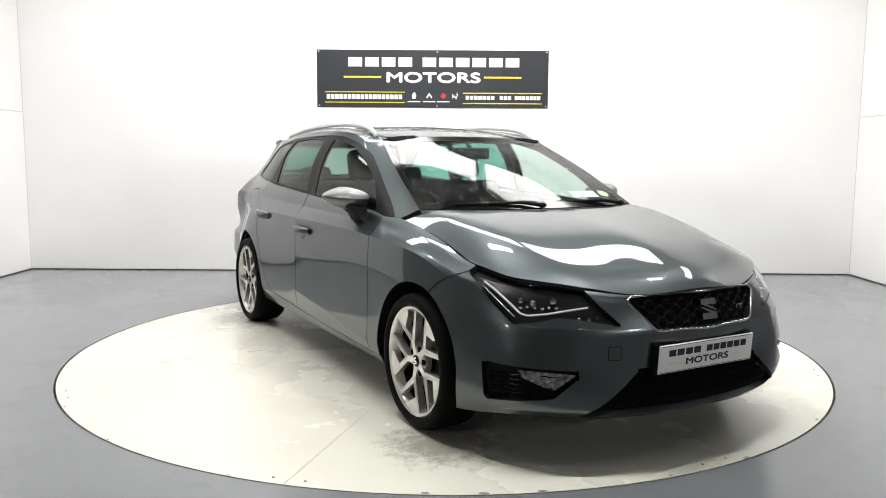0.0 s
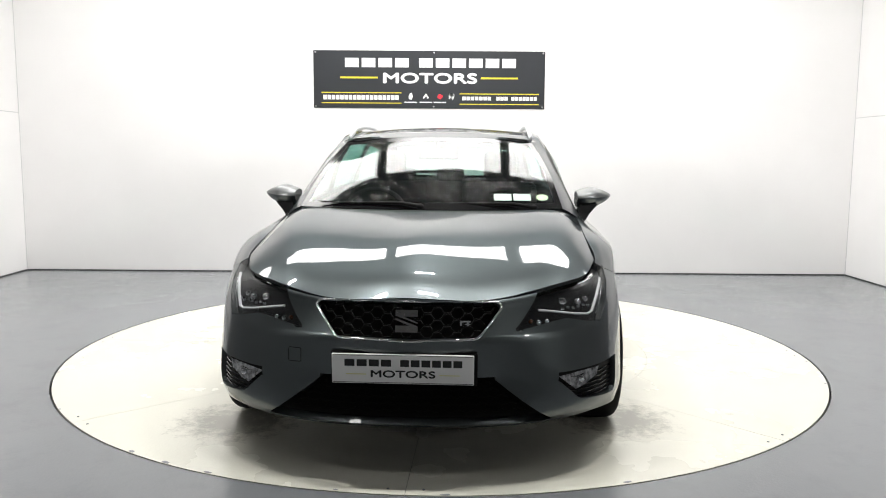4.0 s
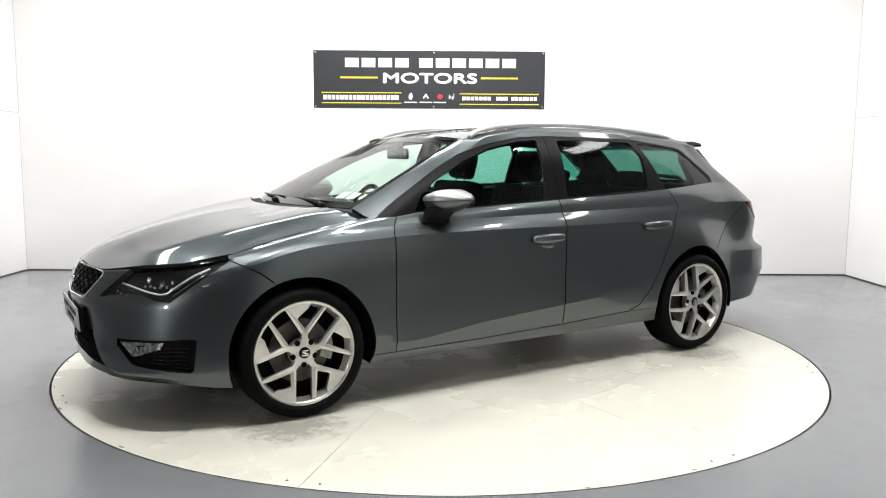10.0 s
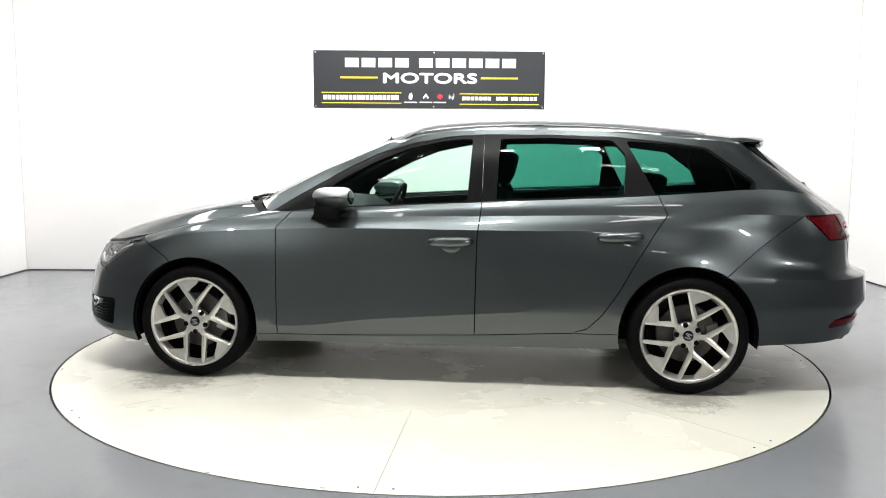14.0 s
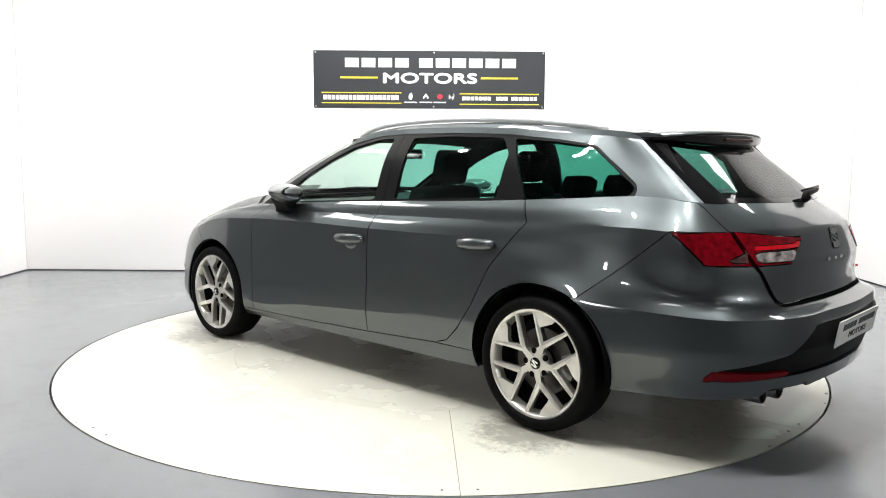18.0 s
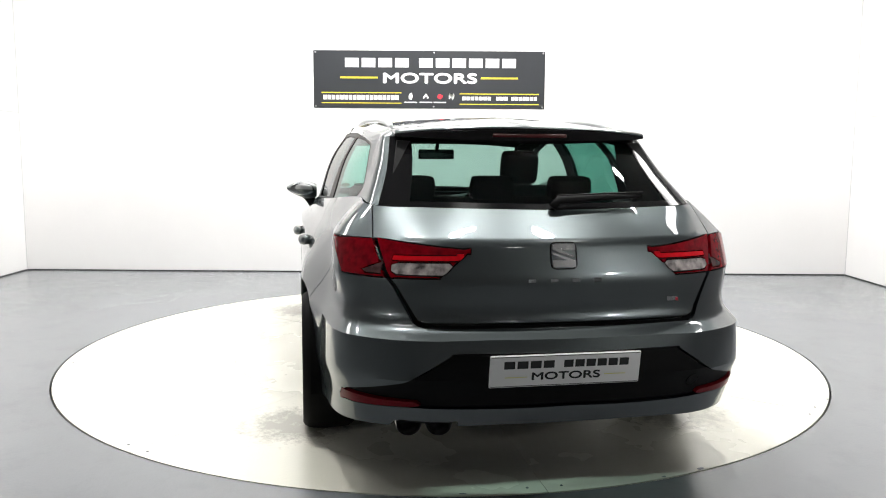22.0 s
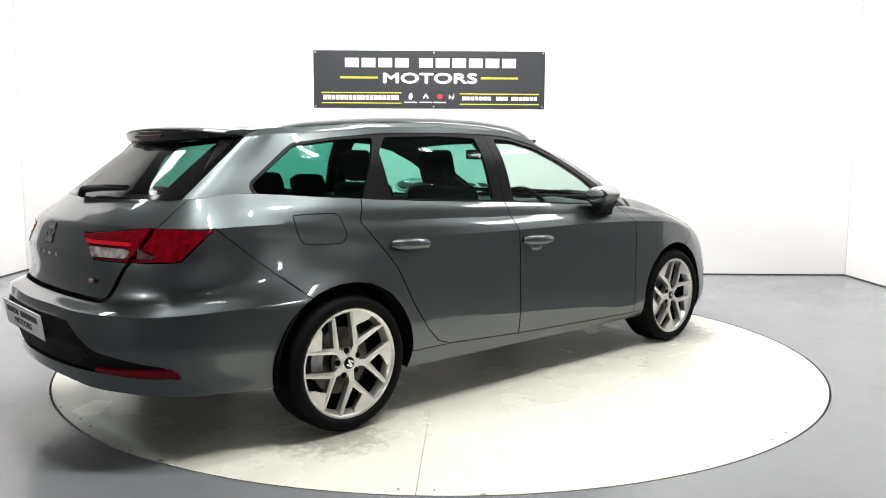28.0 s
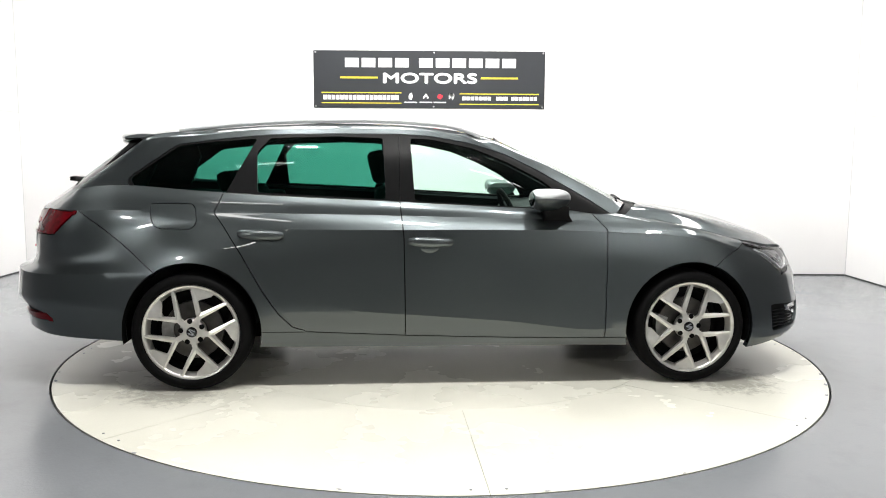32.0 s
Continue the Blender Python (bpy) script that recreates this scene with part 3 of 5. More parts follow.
def panel(faces, inset=0.0022, depth=0.012, side=1, lining=False, push=0.0):
    """A panel of its own from faces of a shell: drawn in a little at its rim, with the rim turned inwards.
    side -1 mirrors it to the car's right. lining: closes the back with trim (second material). push moves it inwards."""
    bm = bmesh.new()
    vm = {}
    for f in faces:
        for v in f.verts:
            if v not in vm:
                vm[v] = bm.verts.new(v.co - v.normal * push)
    for f in faces:
        try:
            bm.faces.new([vm[v] for v in f.verts])
        except ValueError:
            pass
    bm.normal_update()
    tops = list(bm.faces)
    rim = [e for e in bm.edges if len(e.link_faces) == 1]
    rim = [e for e in rim if not (abs(e.verts[0].co.y) < 1e-4 and abs(e.verts[1].co.y) < 1e-4)]
    shift = {}
    for e in rim:
        f = e.link_faces[0]
        d = (e.verts[1].co - e.verts[0].co).normalized()
        n = f.normal.cross(d)
        if n.dot(f.calc_center_median() - e.verts[0].co) < 0:
            n = -n
        for v in e.verts:
            shift.setdefault(v, []).append(n)
    nor = {v: v.normal.copy() for v in shift}
    for v, ns in shift.items():
        s = sum(ns, Vector())
        if s.length > 1e-6:
            s = s.normalized() * inset
            if abs(v.co.y) < 1e-4:
                s.y = 0
            v.co += s
    if depth:
        low = {v: bm.verts.new(v.co - nor[v] * depth) for v in shift}
        for e in rim:
            a, b = e.verts
            l = e.link_faces[0]
            loop = next(x for x in l.loops if x.edge == e)
            a, b = loop.vert, loop.link_loop_next.vert
            bm.faces.new((b, a, low[a], low[b]))
        if lining:
            for v in {v for f in tops for v in f.verts} - set(low):
                low[v] = bm.verts.new(v.co - v.normal * depth)
            for f in tops:
                nf = bm.faces.new([low[v] for v in reversed(f.verts)])
                nf.material_index = 1
    if side < 0:
        for v in bm.verts:
            v.co.y = -v.co.y
        bmesh.ops.reverse_faces(bm, faces=bm.faces)
    return bm


def both(faces, inset=0.0022, depth=0.012, lining=False, push=0.0, right=()):
    """A panel that crosses the car's middle: the left half joined to its mirror. right: faces that only the right half has."""
    bm = panel(faces, inset, depth, 1, lining, push)
    me = bpy.data.meshes.new("half")
    bm.to_mesh(me)
    if right:
        bm.free()
        bm = panel(faces + right, inset, depth, -1, lining, push)
    else:
        for v in bm.verts:
            v.co.y = -v.co.y
        bmesh.ops.reverse_faces(bm, faces=bm.faces)
    bm.from_mesh(me)
    bpy.data.meshes.remove(me)
    bmesh.ops.remove_doubles(bm, verts=[v for v in bm.verts if abs(v.co.y) < 1e-4], dist=2e-4)
    return bm
# ---------------- the car: materials ----------------
def car_paint():
    m, nt, b = node_mat("grey metallic paint")
    N, L = nt.nodes, nt.links
    co = N.new("ShaderNodeTexCoord")
    vor = N.new("ShaderNodeTexVoronoi")
    vor.inputs["Scale"].default_value = 900
    dust = N.new("ShaderNodeTexNoise")
    dust.inputs["Scale"].default_value, dust.inputs["Detail"].default_value = 2.5, 7
    L.new(co.outputs["Object"], vor.inputs["Vector"]), L.new(co.outputs["Object"], dust.inputs["Vector"])
    mix = N.new("ShaderNodeMix")
    mix.data_type = "RGBA"
    mix.inputs[6].default_value, mix.inputs[7].default_value = (0.056, 0.0640, 0.0665, 1), (0.108, 0.1235, 0.1275, 1)
    L.new(vor.outputs["Distance"], mix.inputs[0]), L.new(mix.outputs[2], b.inputs["Base Color"])
    r = N.new("ShaderNodeMapRange")
    r.inputs[1].default_value, r.inputs[2].default_value, r.inputs[3].default_value, r.inputs[4].default_value = 0.3, 0.75, 0.34, 0.40
    L.new(dust.outputs[0], r.inputs[0]), L.new(r.outputs[0], b.inputs["Roughness"])
    b.inputs["Metallic"].default_value = 1.0
    b.inputs["Coat Weight"].default_value, b.inputs["Coat Roughness"].default_value, b.inputs["Coat IOR"].default_value = 1.0, 0.01, 1.5
    b.inputs["Specular Tint"].default_value = (0.4, 0.41, 0.42, 1)
    return m


M_PAINT = car_paint()
M_TRIM = surface("black cabin trim", (0.009, 0.0093, 0.0097), 0.8, var=0.2, scale=20, bump=0.05, spec=0.2)
M_DASH = surface("dark grey dashboard", (0.028, 0.029, 0.031), 0.65, var=0.2, scale=20, fine=300, bump=0.05, spec=0.3)
M_PILLAR = surface("satin black pillar trim", (0.006, 0.0061, 0.0064), 0.4, var=0.15, scale=12, spec=0.1)
M_PLASTIC = surface("black textured plastic", (0.006, 0.006, 0.0063), 0.55, var=0.15, scale=30, fine=400, bump=0.06, spec=0.08)
M_VOID = surface("dark recess", (0.003, 0.003, 0.003), 0.95, bump=0, spec=0.1)
M_GLOSS = surface("gloss black plastic", (0.004, 0.004, 0.0042), 0.12, var=0.1, spec=0.3)
M_MESH = surface("dark grille mesh", (0.003, 0.003, 0.0032), 0.35, bump=0, spec=0.08)
M_BORDER = surface("black printed glass border", (0.004, 0.004, 0.0045), 0.06, bump=0, spec=0.15)
M_CHROME = surface("chrome trim", (0.75, 0.76, 0.77), 0.12, metal=1, var=0.06, scale=15)
M_BADGE = surface("brushed chrome badge", (0.33, 0.335, 0.34), 0.24, metal=1, var=0.1, scale=40)
M_SATIN = surface("satin silver cap", (0.24, 0.247, 0.252), 0.40, metal=0.85, var=0.03, bump=0)
M_RAIL = surface("anodised silver rail", (0.74, 0.75, 0.76), 0.35, metal=0.5, var=0.06)
M_ALLOY = surface("silver alloy wheel paint", (0.70, 0.69, 0.665), 0.32, metal=0.75, var=0.15, scale=14, bump=0.01, tint=(0.58, 0.565, 0.53))
M_TYRE = surface("black tyre rubber", (0.0045, 0.0045, 0.0047), 0.6, var=0.3, scale=10, fine=200, bump=0.05, spec=0.06)
M_DISCBRAKE = surface("brake disc steel", (0.09, 0.085, 0.08), 0.4, metal=0.8, var=0.25, scale=18)
M_CALIPER = surface("cast brake caliper", (0.32, 0.32, 0.31), 0.45, metal=0.7, var=0.3, scale=25)
M_HUBDARK = surface("dark brake parts and shaded rim barrel", (0.005, 0.005, 0.005), 0.7, spec=0.1)
M_SOOT = surface("sooty dark chrome", (0.26, 0.26, 0.265), 0.3, metal=1, var=0.4, scale=30)
M_SEAT = surface("charcoal seat cloth", (0.007, 0.0073, 0.0077), 0.9, spec=0.15, var=0.25, scale=40, fine=500, bump=0.12)
M_PLATE = surface("white plate", (0.78, 0.78, 0.77), 0.4, var=0.02)
M_INK = surface("black plate lettering", (0.01, 0.01, 0.01), 0.5)
M_PLATELINE = surface("pale yellow plate line", (0.72, 0.70, 0.30), 0.5)
M_REDLENS = surface("red lamp lens", (0.50, 0.006, 0.012), 0.08, spec=0.25, var=0.15, scale=60, bump=0)
M_REDDEEP = surface("deep red lamp lens", (0.15, 0.002, 0.006), 0.08, spec=0.2, var=0.45, scale=40, bump=0)
M_REFLEX = surface("red reflex lens", (0.15, 0.004, 0.009), 0.3, spec=0.1, var=0.1, scale=200, bump=0)
M_SMOKE = surface("smoked indicator lens", (0.07, 0.035, 0.035), 0.12, spec=0.3, var=0.5, scale=40, bump=0.05)
M_BRAKE = surface("dark red lens", (0.03, 0.001, 0.002), 0.3, spec=0.1, var=0.2, bump=0)
M_CLEARLENS = surface("clear lamp lens with reflector", (0.50, 0.45, 0.44), 0.16, metal=0.6, var=0.85, scale=26, coat=0.4, bump=0.12)
# strong mottling in the colour stands for broken reflections in the lens
M_FOG = surface("clear fog lamp lens", (0.42, 0.43, 0.45), 0.12, metal=0.6, var=0.8, scale=55, coat=0.6, bump=0.1)
M_DRL = surface("white light guide", (0.60, 0.61, 0.62), 0.2, var=0.03, coat=1.0)
M_BOWL = surface("smoked lamp housing", (0.009, 0.0093, 0.0097), 0.3, var=0.3, scale=30, bump=0.03, spec=0.3)
M_BULB = surface("lamp reflector", (0.62, 0.63, 0.65), 0.1, metal=1, var=0.05)
M_AMBER = surface("amber bulb", (0.06, 0.02, 0.008), 0.25, coat=0.6)
M_PAPER = surface("paper disc", (0.8, 0.8, 0.78), 0.7, var=0.05, scale=40)
M_GREENPAPER = surface("pale green paper disc", (0.62, 0.70, 0.45), 0.7)
G_CLEAR = pane_glass("front glass", (0.74, 0.88, 0.82))
G_SCREEN = pane_glass("windscreen glass", (0.80, 0.90, 0.86), drops=0.25)
G_DARK = pane_glass("privacy glass", (0.19, 0.49, 0.41), drops=0.05)
G_REAR = pane_glass("rear glass", (0.30, 0.44, 0.40))
G_LENS = pane_glass("lamp cover glass", (0.92, 0.93, 0.94))

# ---------------- the car: outlines of panels and openings, left half, metres ----------------
GRILLE = rounded([(-.1, .680), (.335, .674), (.352, .656), (.262, .548), (-.1, .540)], .02)
INTAKE = [(-.1, .399), (.315, .399), (.375, .350), (.548, .220), (-.1, .217)]
FOG = rounded([(.45, .402), (1.027, .416), (1.006, .266), (.62, .297)], .012)
HEADLAMP = [(.278, .572), (.395, .640), (.50, .704), (.56, .727), (1.06, .80), (1.153, .747), (1.0, .655), (.855, .573), (.74, .582), (.60, .603), (.47, .594)]
TAILLAMP = rounded([(.978, .922), (.82, .800), (.55, .797), (.29, .801), (.183, .899), (.62, .928)], .012)
REVERSE = rounded([(.272, .811), (.522, .810), (.530, .848), (.238, .853)], .006)
LIGHT_BAR = [(.232, .861), (.53, .857), (.535, .872), (.222, .877)]
SIGNAL = [(.578, .810), (.72, .811), (.578, .850)]
GATE = [(-1, .638), (.49, .635), (.516, .645), (.582, .77), (.612, .807), (.641, .93), (.612, 1.2), (-1, 1.2)]
# set in to widen the gap; its black also stands for the ledge's shade
GATE_IN = [(-1, .651), (.484, .648), (.505, .657), (.573, .775), (.600, .810), (.630, .93), (.609, 1.2), (-1, 1.2)]
VALANCE = [(-1, .567), (.394, .563), (.557, .458), (.742, .402), (.760, .352), (.55, .366), (-1, .400)]
EXHAUST_CUT = [(.372, .15), (.372, .300), (.392, .318), (.575, .314), (.600, .290), (.600, .15)]
REFLECT = [(.758, .392), (.758, .354), (.62, .363), (.50, .371), (.50, .387), (.62, .386)]
NOSE_SEAM = [(1.1, .15), (1.3, .5), (1.435, .621), (1.48, .663), (1.541, .704), (1.627, .745), (1.70, .82)]
DOOR_FRONT = [(.847, .0), (.847, .254), (.850, .45), (.850, .70), (.849, .837), (.797, .904), (.76, .96)]
DOOR_MID = [(-.218, .0), (-.218, .279), (-.222, .556), (-.227, .796), (-.245, .968), (-.248, 1.4)]
DOOR_REAR = [(-.709, .304), (-.80, .329), (-.873, .40), (-.958, .524), (-1.056, .707), (-1.155, .855), (-1.205, .92), (-1.172, .99), (-1.15, 1.06)]
DOOR_LOW = [(-2, .304), (-.709, .304), (-.218, .279), (.335, .262), (.845, .254), (2.5, .254)]
TAIL_SEAM = [(-2.6, .927), (-1.889, .927), (-1.765, .829), (-1.656, .741), (-1.576, .676), (-1.4, .53)]
FUEL = rounded([(-1.531, .962), (-1.303, .964), (-1.288, .87), (-1.31, .834), (-1.50, .836), (-1.524, .88)], .03)
DAYLIGHT = [(.93, .890), (.649, .905), (.3, .92), (-.236, .95), (-.984, .98), (-1.32, 1.00), (-1.66, 1.03), (-1.676, 1.091), (-1.427, 1.270), (-1.22, 1.297),
            (-.948, 1.324), (-.596, 1.333), (-.251, 1.334), (-.065, 1.323), (.151, 1.284), (.336, 1.228), (.488, 1.154), (.639, 1.069), (.787, .985)]
PANE_FRONT = rounded([(.675, .936), (.632, 1.007), (.517, 1.094), (.336, 1.188), (.152, 1.26), (-.064, 1.304), (-.185, 1.311), (-.165, .982)], .012)
PANE_REAR = rounded([(-.334, 1.311), (-.594, 1.318), (-.93, 1.306), (-.996, 1.23), (-.985, 1.022), (-.320, .991)], .012)
PANE_QUARTER = rounded([(-1.000, 1.303), (-1.221, 1.287), (-1.416, 1.261), (-1.658, 1.090), (-1.640, 1.052), (-1.50, 1.031), (-1.155, 1.013)], .015)
WHEEL_F, WHEEL_R, ARCH = (1.318, .306), (-1.318, .312), .354


def circle_field(c0, r):
    return lambda c: np.hypot(c[:, 0] - c0[0], c[:, 2] - c0[1]) - r


FIELDS = {
    "arch_f": (circle_field(WHEEL_F, ARCH), lambda c: c[:, 1] > .4),
    "arch_r": (circle_field(WHEEL_R, ARCH), lambda c: c[:, 1] > .4),
    "grille": (poly_field(face_yz, GRILLE), lambda c: c[:, 0] > 1.9),
    "intake": (poly_field(face_yz, INTAKE), lambda c: c[:, 0] > 1.9),
    "fog": (poly_field(nose_q, FOG), lambda c: c[:, 0] > 1.6),
    "headlamp": (poly_field(nose_q, HEADLAMP), lambda c: c[:, 0] > 1.5),
    "taillamp": (poly_field(tail_q, TAILLAMP), lambda c: c[:, 0] < -1.7),
    "reflector": (poly_field(face_yz, REFLECT), lambda c: c[:, 0] < -1.9),
    "exhaust_cut": (poly_field(face_yz, EXHAUST_CUT), lambda c: c[:, 0] < -1.9),
    "valance": (poly_field(face_yz, VALANCE), lambda c: c[:, 0] < -1.9),
    "gate": (poly_field(face_yz, GATE), lambda c: c[:, 0] < -1.8),
    "gate_in": (poly_field(face_yz, GATE_IN), lambda c: (c[:, 0] < -1.8) & (c[:, 2] < .935)),
    "nose_seam": (line_field(NOSE_SEAM), lambda c: (c[:, 0] > 1.25) & (c[:, 2] > .5)),
    "door_front": (line_field(DOOR_FRONT), lambda c: (c[:, 0] > .5) & (c[:, 0] < 1.2) & (c[:, 2] > .245)),
    "door_mid": (line_field(DOOR_MID), lambda c: (c[:, 2] > .26) & (np.abs(c[:, 0]) < .6)),
    "door_rear": (line_field(DOOR_REAR), lambda c: (c[:, 0] < -.5) & (c[:, 0] > -1.4) & (c[:, 2] > .285)),
    "door_low": (level_field(DOOR_LOW), lambda c: (c[:, 0] < .98) & (c[:, 0] > -.98)),
    "tail_seam": (level_field(TAIL_SEAM), lambda c: c[:, 0] < -1.45),
    "reverse": (poly_field(tail_q, REVERSE), lambda c: c[:, 0] < -1.9),
    "light_bar": (poly_field(tail_q, LIGHT_BAR), lambda c: c[:, 0] < -1.9),
    "signal": (poly_field(tail_q, SIGNAL), lambda c: c[:, 0] < -1.9),
    "fuel": (poly_field(side_xz, FUEL), lambda c: (c[:, 0] < -1.2) & (c[:, 0] > -1.7)),
}


def label_side(c):
    F = {k: f(c) for k, (f, keep) in FIELDS.items()}
    K = {k: keep(c) for k, (f, keep) in FIELDS.items()}
    x = c[:, 0]

    def within(k):
        return (F[k] < 0) & K[k]
    mid = (x < .98) & (x > -.98)
    rules = [("hole", within("arch_f")), ("hole", within("arch_r")), ("grille", within("grille")), ("intake", within("intake")), ("fog", within("fog")),
             ("headlamp", within("headlamp")), ("reverse", within("reverse")), ("light_bar", within("light_bar")), ("signal", within("signal")), ("gate_gap", within("taillamp") & within("gate") & (F["gate_in"] > 0) & K["gate_in"]), ("lamp_inner", within("taillamp") & (F["gate"] < 0)), ("lamp_outer", within("taillamp")),
             ("reflector", within("reflector")), ("valance", within("valance")), ("exhaust_cut", within("exhaust_cut")), ("gate_gap", within("gate") & (F["gate_in"] > 0) & (c[:, 2] < .80)), ("gate", within("gate")),
             ("rear_bumper", (x < -1.45) & (F["tail_seam"] < 0)), ("sill", mid & (F["door_low"] < 0)), ("fuel", within("fuel")),
             ("front_bumper", (x > 1.1) & (F["nose_seam"] > 0)), ("fender", F["door_front"] > 0), ("front_door", F["door_mid"] > 0), ("rear_door", F["door_rear"] > 0)]
    return np.select([r for _, r in rules], [n for n, _ in rules], "quarter")


def side_shell():
    g = loft(SIDE_RINGS, (2, 3, 5, 7), [10, 10, 12, 14, 16, 18, 20, 20, 22, 18, 18, 16, 14, 10, 10], [4, 5, 6, 5, 6, 3, 3, 4, 4], 3)
    bm = grid_mesh(g)
    for f, keep in FIELDS.values():
        cut(bm, f, keep)
    bm.normal_update()
    return bm


PANES = {"pane_front": poly_field(side_xz, PANE_FRONT), "pane_rear": poly_field(side_xz, PANE_REAR), "pane_quarter": poly_field(side_xz, PANE_QUARTER),
         "daylight": poly_field(side_xz, rounded(DAYLIGHT, .03))}


def cabin_shell():
    """The upper body: windscreen half, side with its windows, rear window half."""
    counts = [10, 10, 5, 14, 14, 22, 24, 16, 16, 12, 10, 8, 8]
    g = loft([FOOT, WAIST, HEAD, RAIL], (2,), counts, [14, 14, 5], 0)
    a, b, h = sum(counts[:2]), sum(counts[:10]), 28
    g[:a, :h + 1] = loft([FOOT[:3], WAIST[:3], HEAD[:3]], (), counts[:2], [14, 14], 0)[:a]
    screen, side, back = grid_mesh(g[:a, 2:h - 1]), grid_mesh(g[a:b + 1]), grid_mesh(g[b + 6:, 2:h - 2])
    rims = [(grid_mesh(g[a - 1:a + 1, :h + 1]), grid_mesh(g[:a, :3]), grid_mesh(g[:a, h - 2:h + 1])),
            (grid_mesh(g[b:b + 7, :h + 1]), grid_mesh(g[b + 6:, :3]), grid_mesh(g[b + 6:, h - 3:h + 1]))]
    for f in PANES.values():
        cut(side, f)
    cut(side, line_field(DOOR_MID))
    for m in (screen, side, back, *rims[0], *rims[1]):
        m.normal_update()
    return screen, side, back, rims, g[:a + 1, h:], g[b:, h:]


def label_cabin(c):
    F = {k: f(c) for k, f in PANES.items()}
    fr = c[:, 0] > np.interp(c[:, 2], [p[1] for p in DOOR_MID], [p[0] for p in DOOR_MID])
    return np.select([F["pane_front"] < 0, F["pane_rear"] < 0, F["pane_quarter"] < 0, (F["daylight"] < 0) & fr, F["daylight"] < 0],
                     ["pane_front", "pane_rear", "pane_quarter", "trim_front", "trim_rear"], "frame")


# ---------------- the car: wheels ----------------
def wheel_mesh_parts():
    """Tyre, rim, five V spokes, dark bolt holes, cap, brake disc: centred on the hub, outer face towards +y at y = 0.
    """
    R, lip = .3065, .248
    tyre = lathe([(lip - .004, -.012), (lip + .004, .004), (.262, .012), (.278, .012), (.291, .004), (.3015, -.012), (.305, -.03), (R, -.06), (R, -.15), (.302, -.185), (.285, -.21), (.255, -.205), (lip - .01, -.19)], 72)
    rim = lathe([(lip - .002, -.02), (lip, -.004), (lip - .003, .0), (.240, -.0015), (.232, -.006), (.229, -.012), (.226, -.020), (.216, -.050)], 72)
    # the barrel is blackened to stand for the shade behind the spokes
    barrel = lathe([(.2158, -.050), (.212, -.08), (.205, -.12), (.205, -.18), (lip, -.195)], 48)
    spokes = []

    def prism(bm, outline, y, low, chamfer, ridge=0.0):
        """A plate in the plane of the wheel with slanting flanks."""
        n = len(outline)
        top = [bm.verts.new((p[0], yy, p[1])) for p, yy in zip(outline, y)]
        mid, lo = [], []
        for i, p in enumerate(outline):
            a_, c_ = Vector(outline[i - 1]), Vector(outline[(i + 1) % n])
            d = (c_ - a_).normalized()
            o = Vector((d.y, -d.x)) * chamfer
            mid.append(bm.verts.new((p[0] + o.x, y[i] - chamfer * 1.6, p[1] + o.y)))
            lo.append(bm.verts.new((p[0] + o.x * 2.6, low, p[1] + o.y * 2.6)))
        if ridge:
            ce, cr = bm.verts.new((top[0].co + top[1].co) / 2 + Vector((0, ridge, 0))), bm.verts.new((top[2].co + top[3].co) / 2 + Vector((0, ridge, 0)))
            bm.faces.new((top[0], ce, cr, top[3])), bm.faces.new((ce, top[1], top[2], cr)), bm.faces.new((top[0], top[1], ce)), bm.faces.new((top[2], top[3], cr))
        else:
            bm.faces.new(top)
        for i in range(n):
            j = (i + 1) % n
            bm.faces.new((top[i], mid[i], mid[j], top[j])), bm.faces.new((mid[i], lo[i], lo[j], mid[j]))

    def polar(r, deg, k):
        a_ = radians(92 + 72 * k - deg)
        return Vector((r * math.cos(a_), r * math.sin(a_)))
    for k in range(5):
        bm = bmesh.new()
        for s in (-1, 1):     # two straight arms from a shared stem
            root, end = polar(.090, 0, k), polar(.238, 24.0 * s, k)
            d = (end - root).normalized()
            n = Vector((-d.y, d.x))
            w0, w1 = .0148, .0090
            prism(bm, [root + n * w0, root - n * w0, end - n * w1, end + n * w1][::-1], [-.008, -.008, -.018, -.018], -.05, .0024, .0040)
        stem = [polar(.030, -38, k), polar(.050, -17, k), polar(.075, -11, k), polar(.104, -6, k), polar(.104, 6, k), polar(.075, 11, k), polar(.050, 17, k), polar(.030, 38, k)]
        prism(bm, stem, [-.0165, -.0165, -.0158, -.0150, -.0150, -.0158, -.0165, -.0165], -.05, .002)
        petal = [polar(.158, 17.5, k), polar(.176, 10, k), polar(.209, -3, k), polar(.236, -5.5, k)] + [polar(.241, q, k) for q in (2, 9, 16, 22, 26)] + [polar(.215, 24, k)]
        prism(bm, petal, [-.0135, -.012, -.010, -.007, -.005, -.005, -.005, -.005, -.005, -.008], -.045, .0025)
        bmesh.ops.recalc_face_normals(bm, faces=bm.faces)
        spokes.append(bm)
    hub = lathe([(.0, -.018), (.030, -.018), (.034, -.020), (.058, -.022), (.066, -.030), (.068, -.06), (.0, -.06)], 40)
    cap = lathe([(.0, -.010), (.022, -.010), (.0265, -.013), (.028, -.019)], 24)
    bolt_holes = []
    # black studs, coloured for the shade inside the hub's bolt holes
    for k in range(5):
        a = radians(92 + 36 + 72 * k)
        bm = lathe([(.0, -.0165), (.010, -.0160), (.0140, -.018), (.0140, -.024)], 10)
        bmesh.ops.translate(bm, vec=(.056 * math.cos(a), -.0035, .056 * math.sin(a)), verts=bm.verts)
        bolt_holes.append(bm)
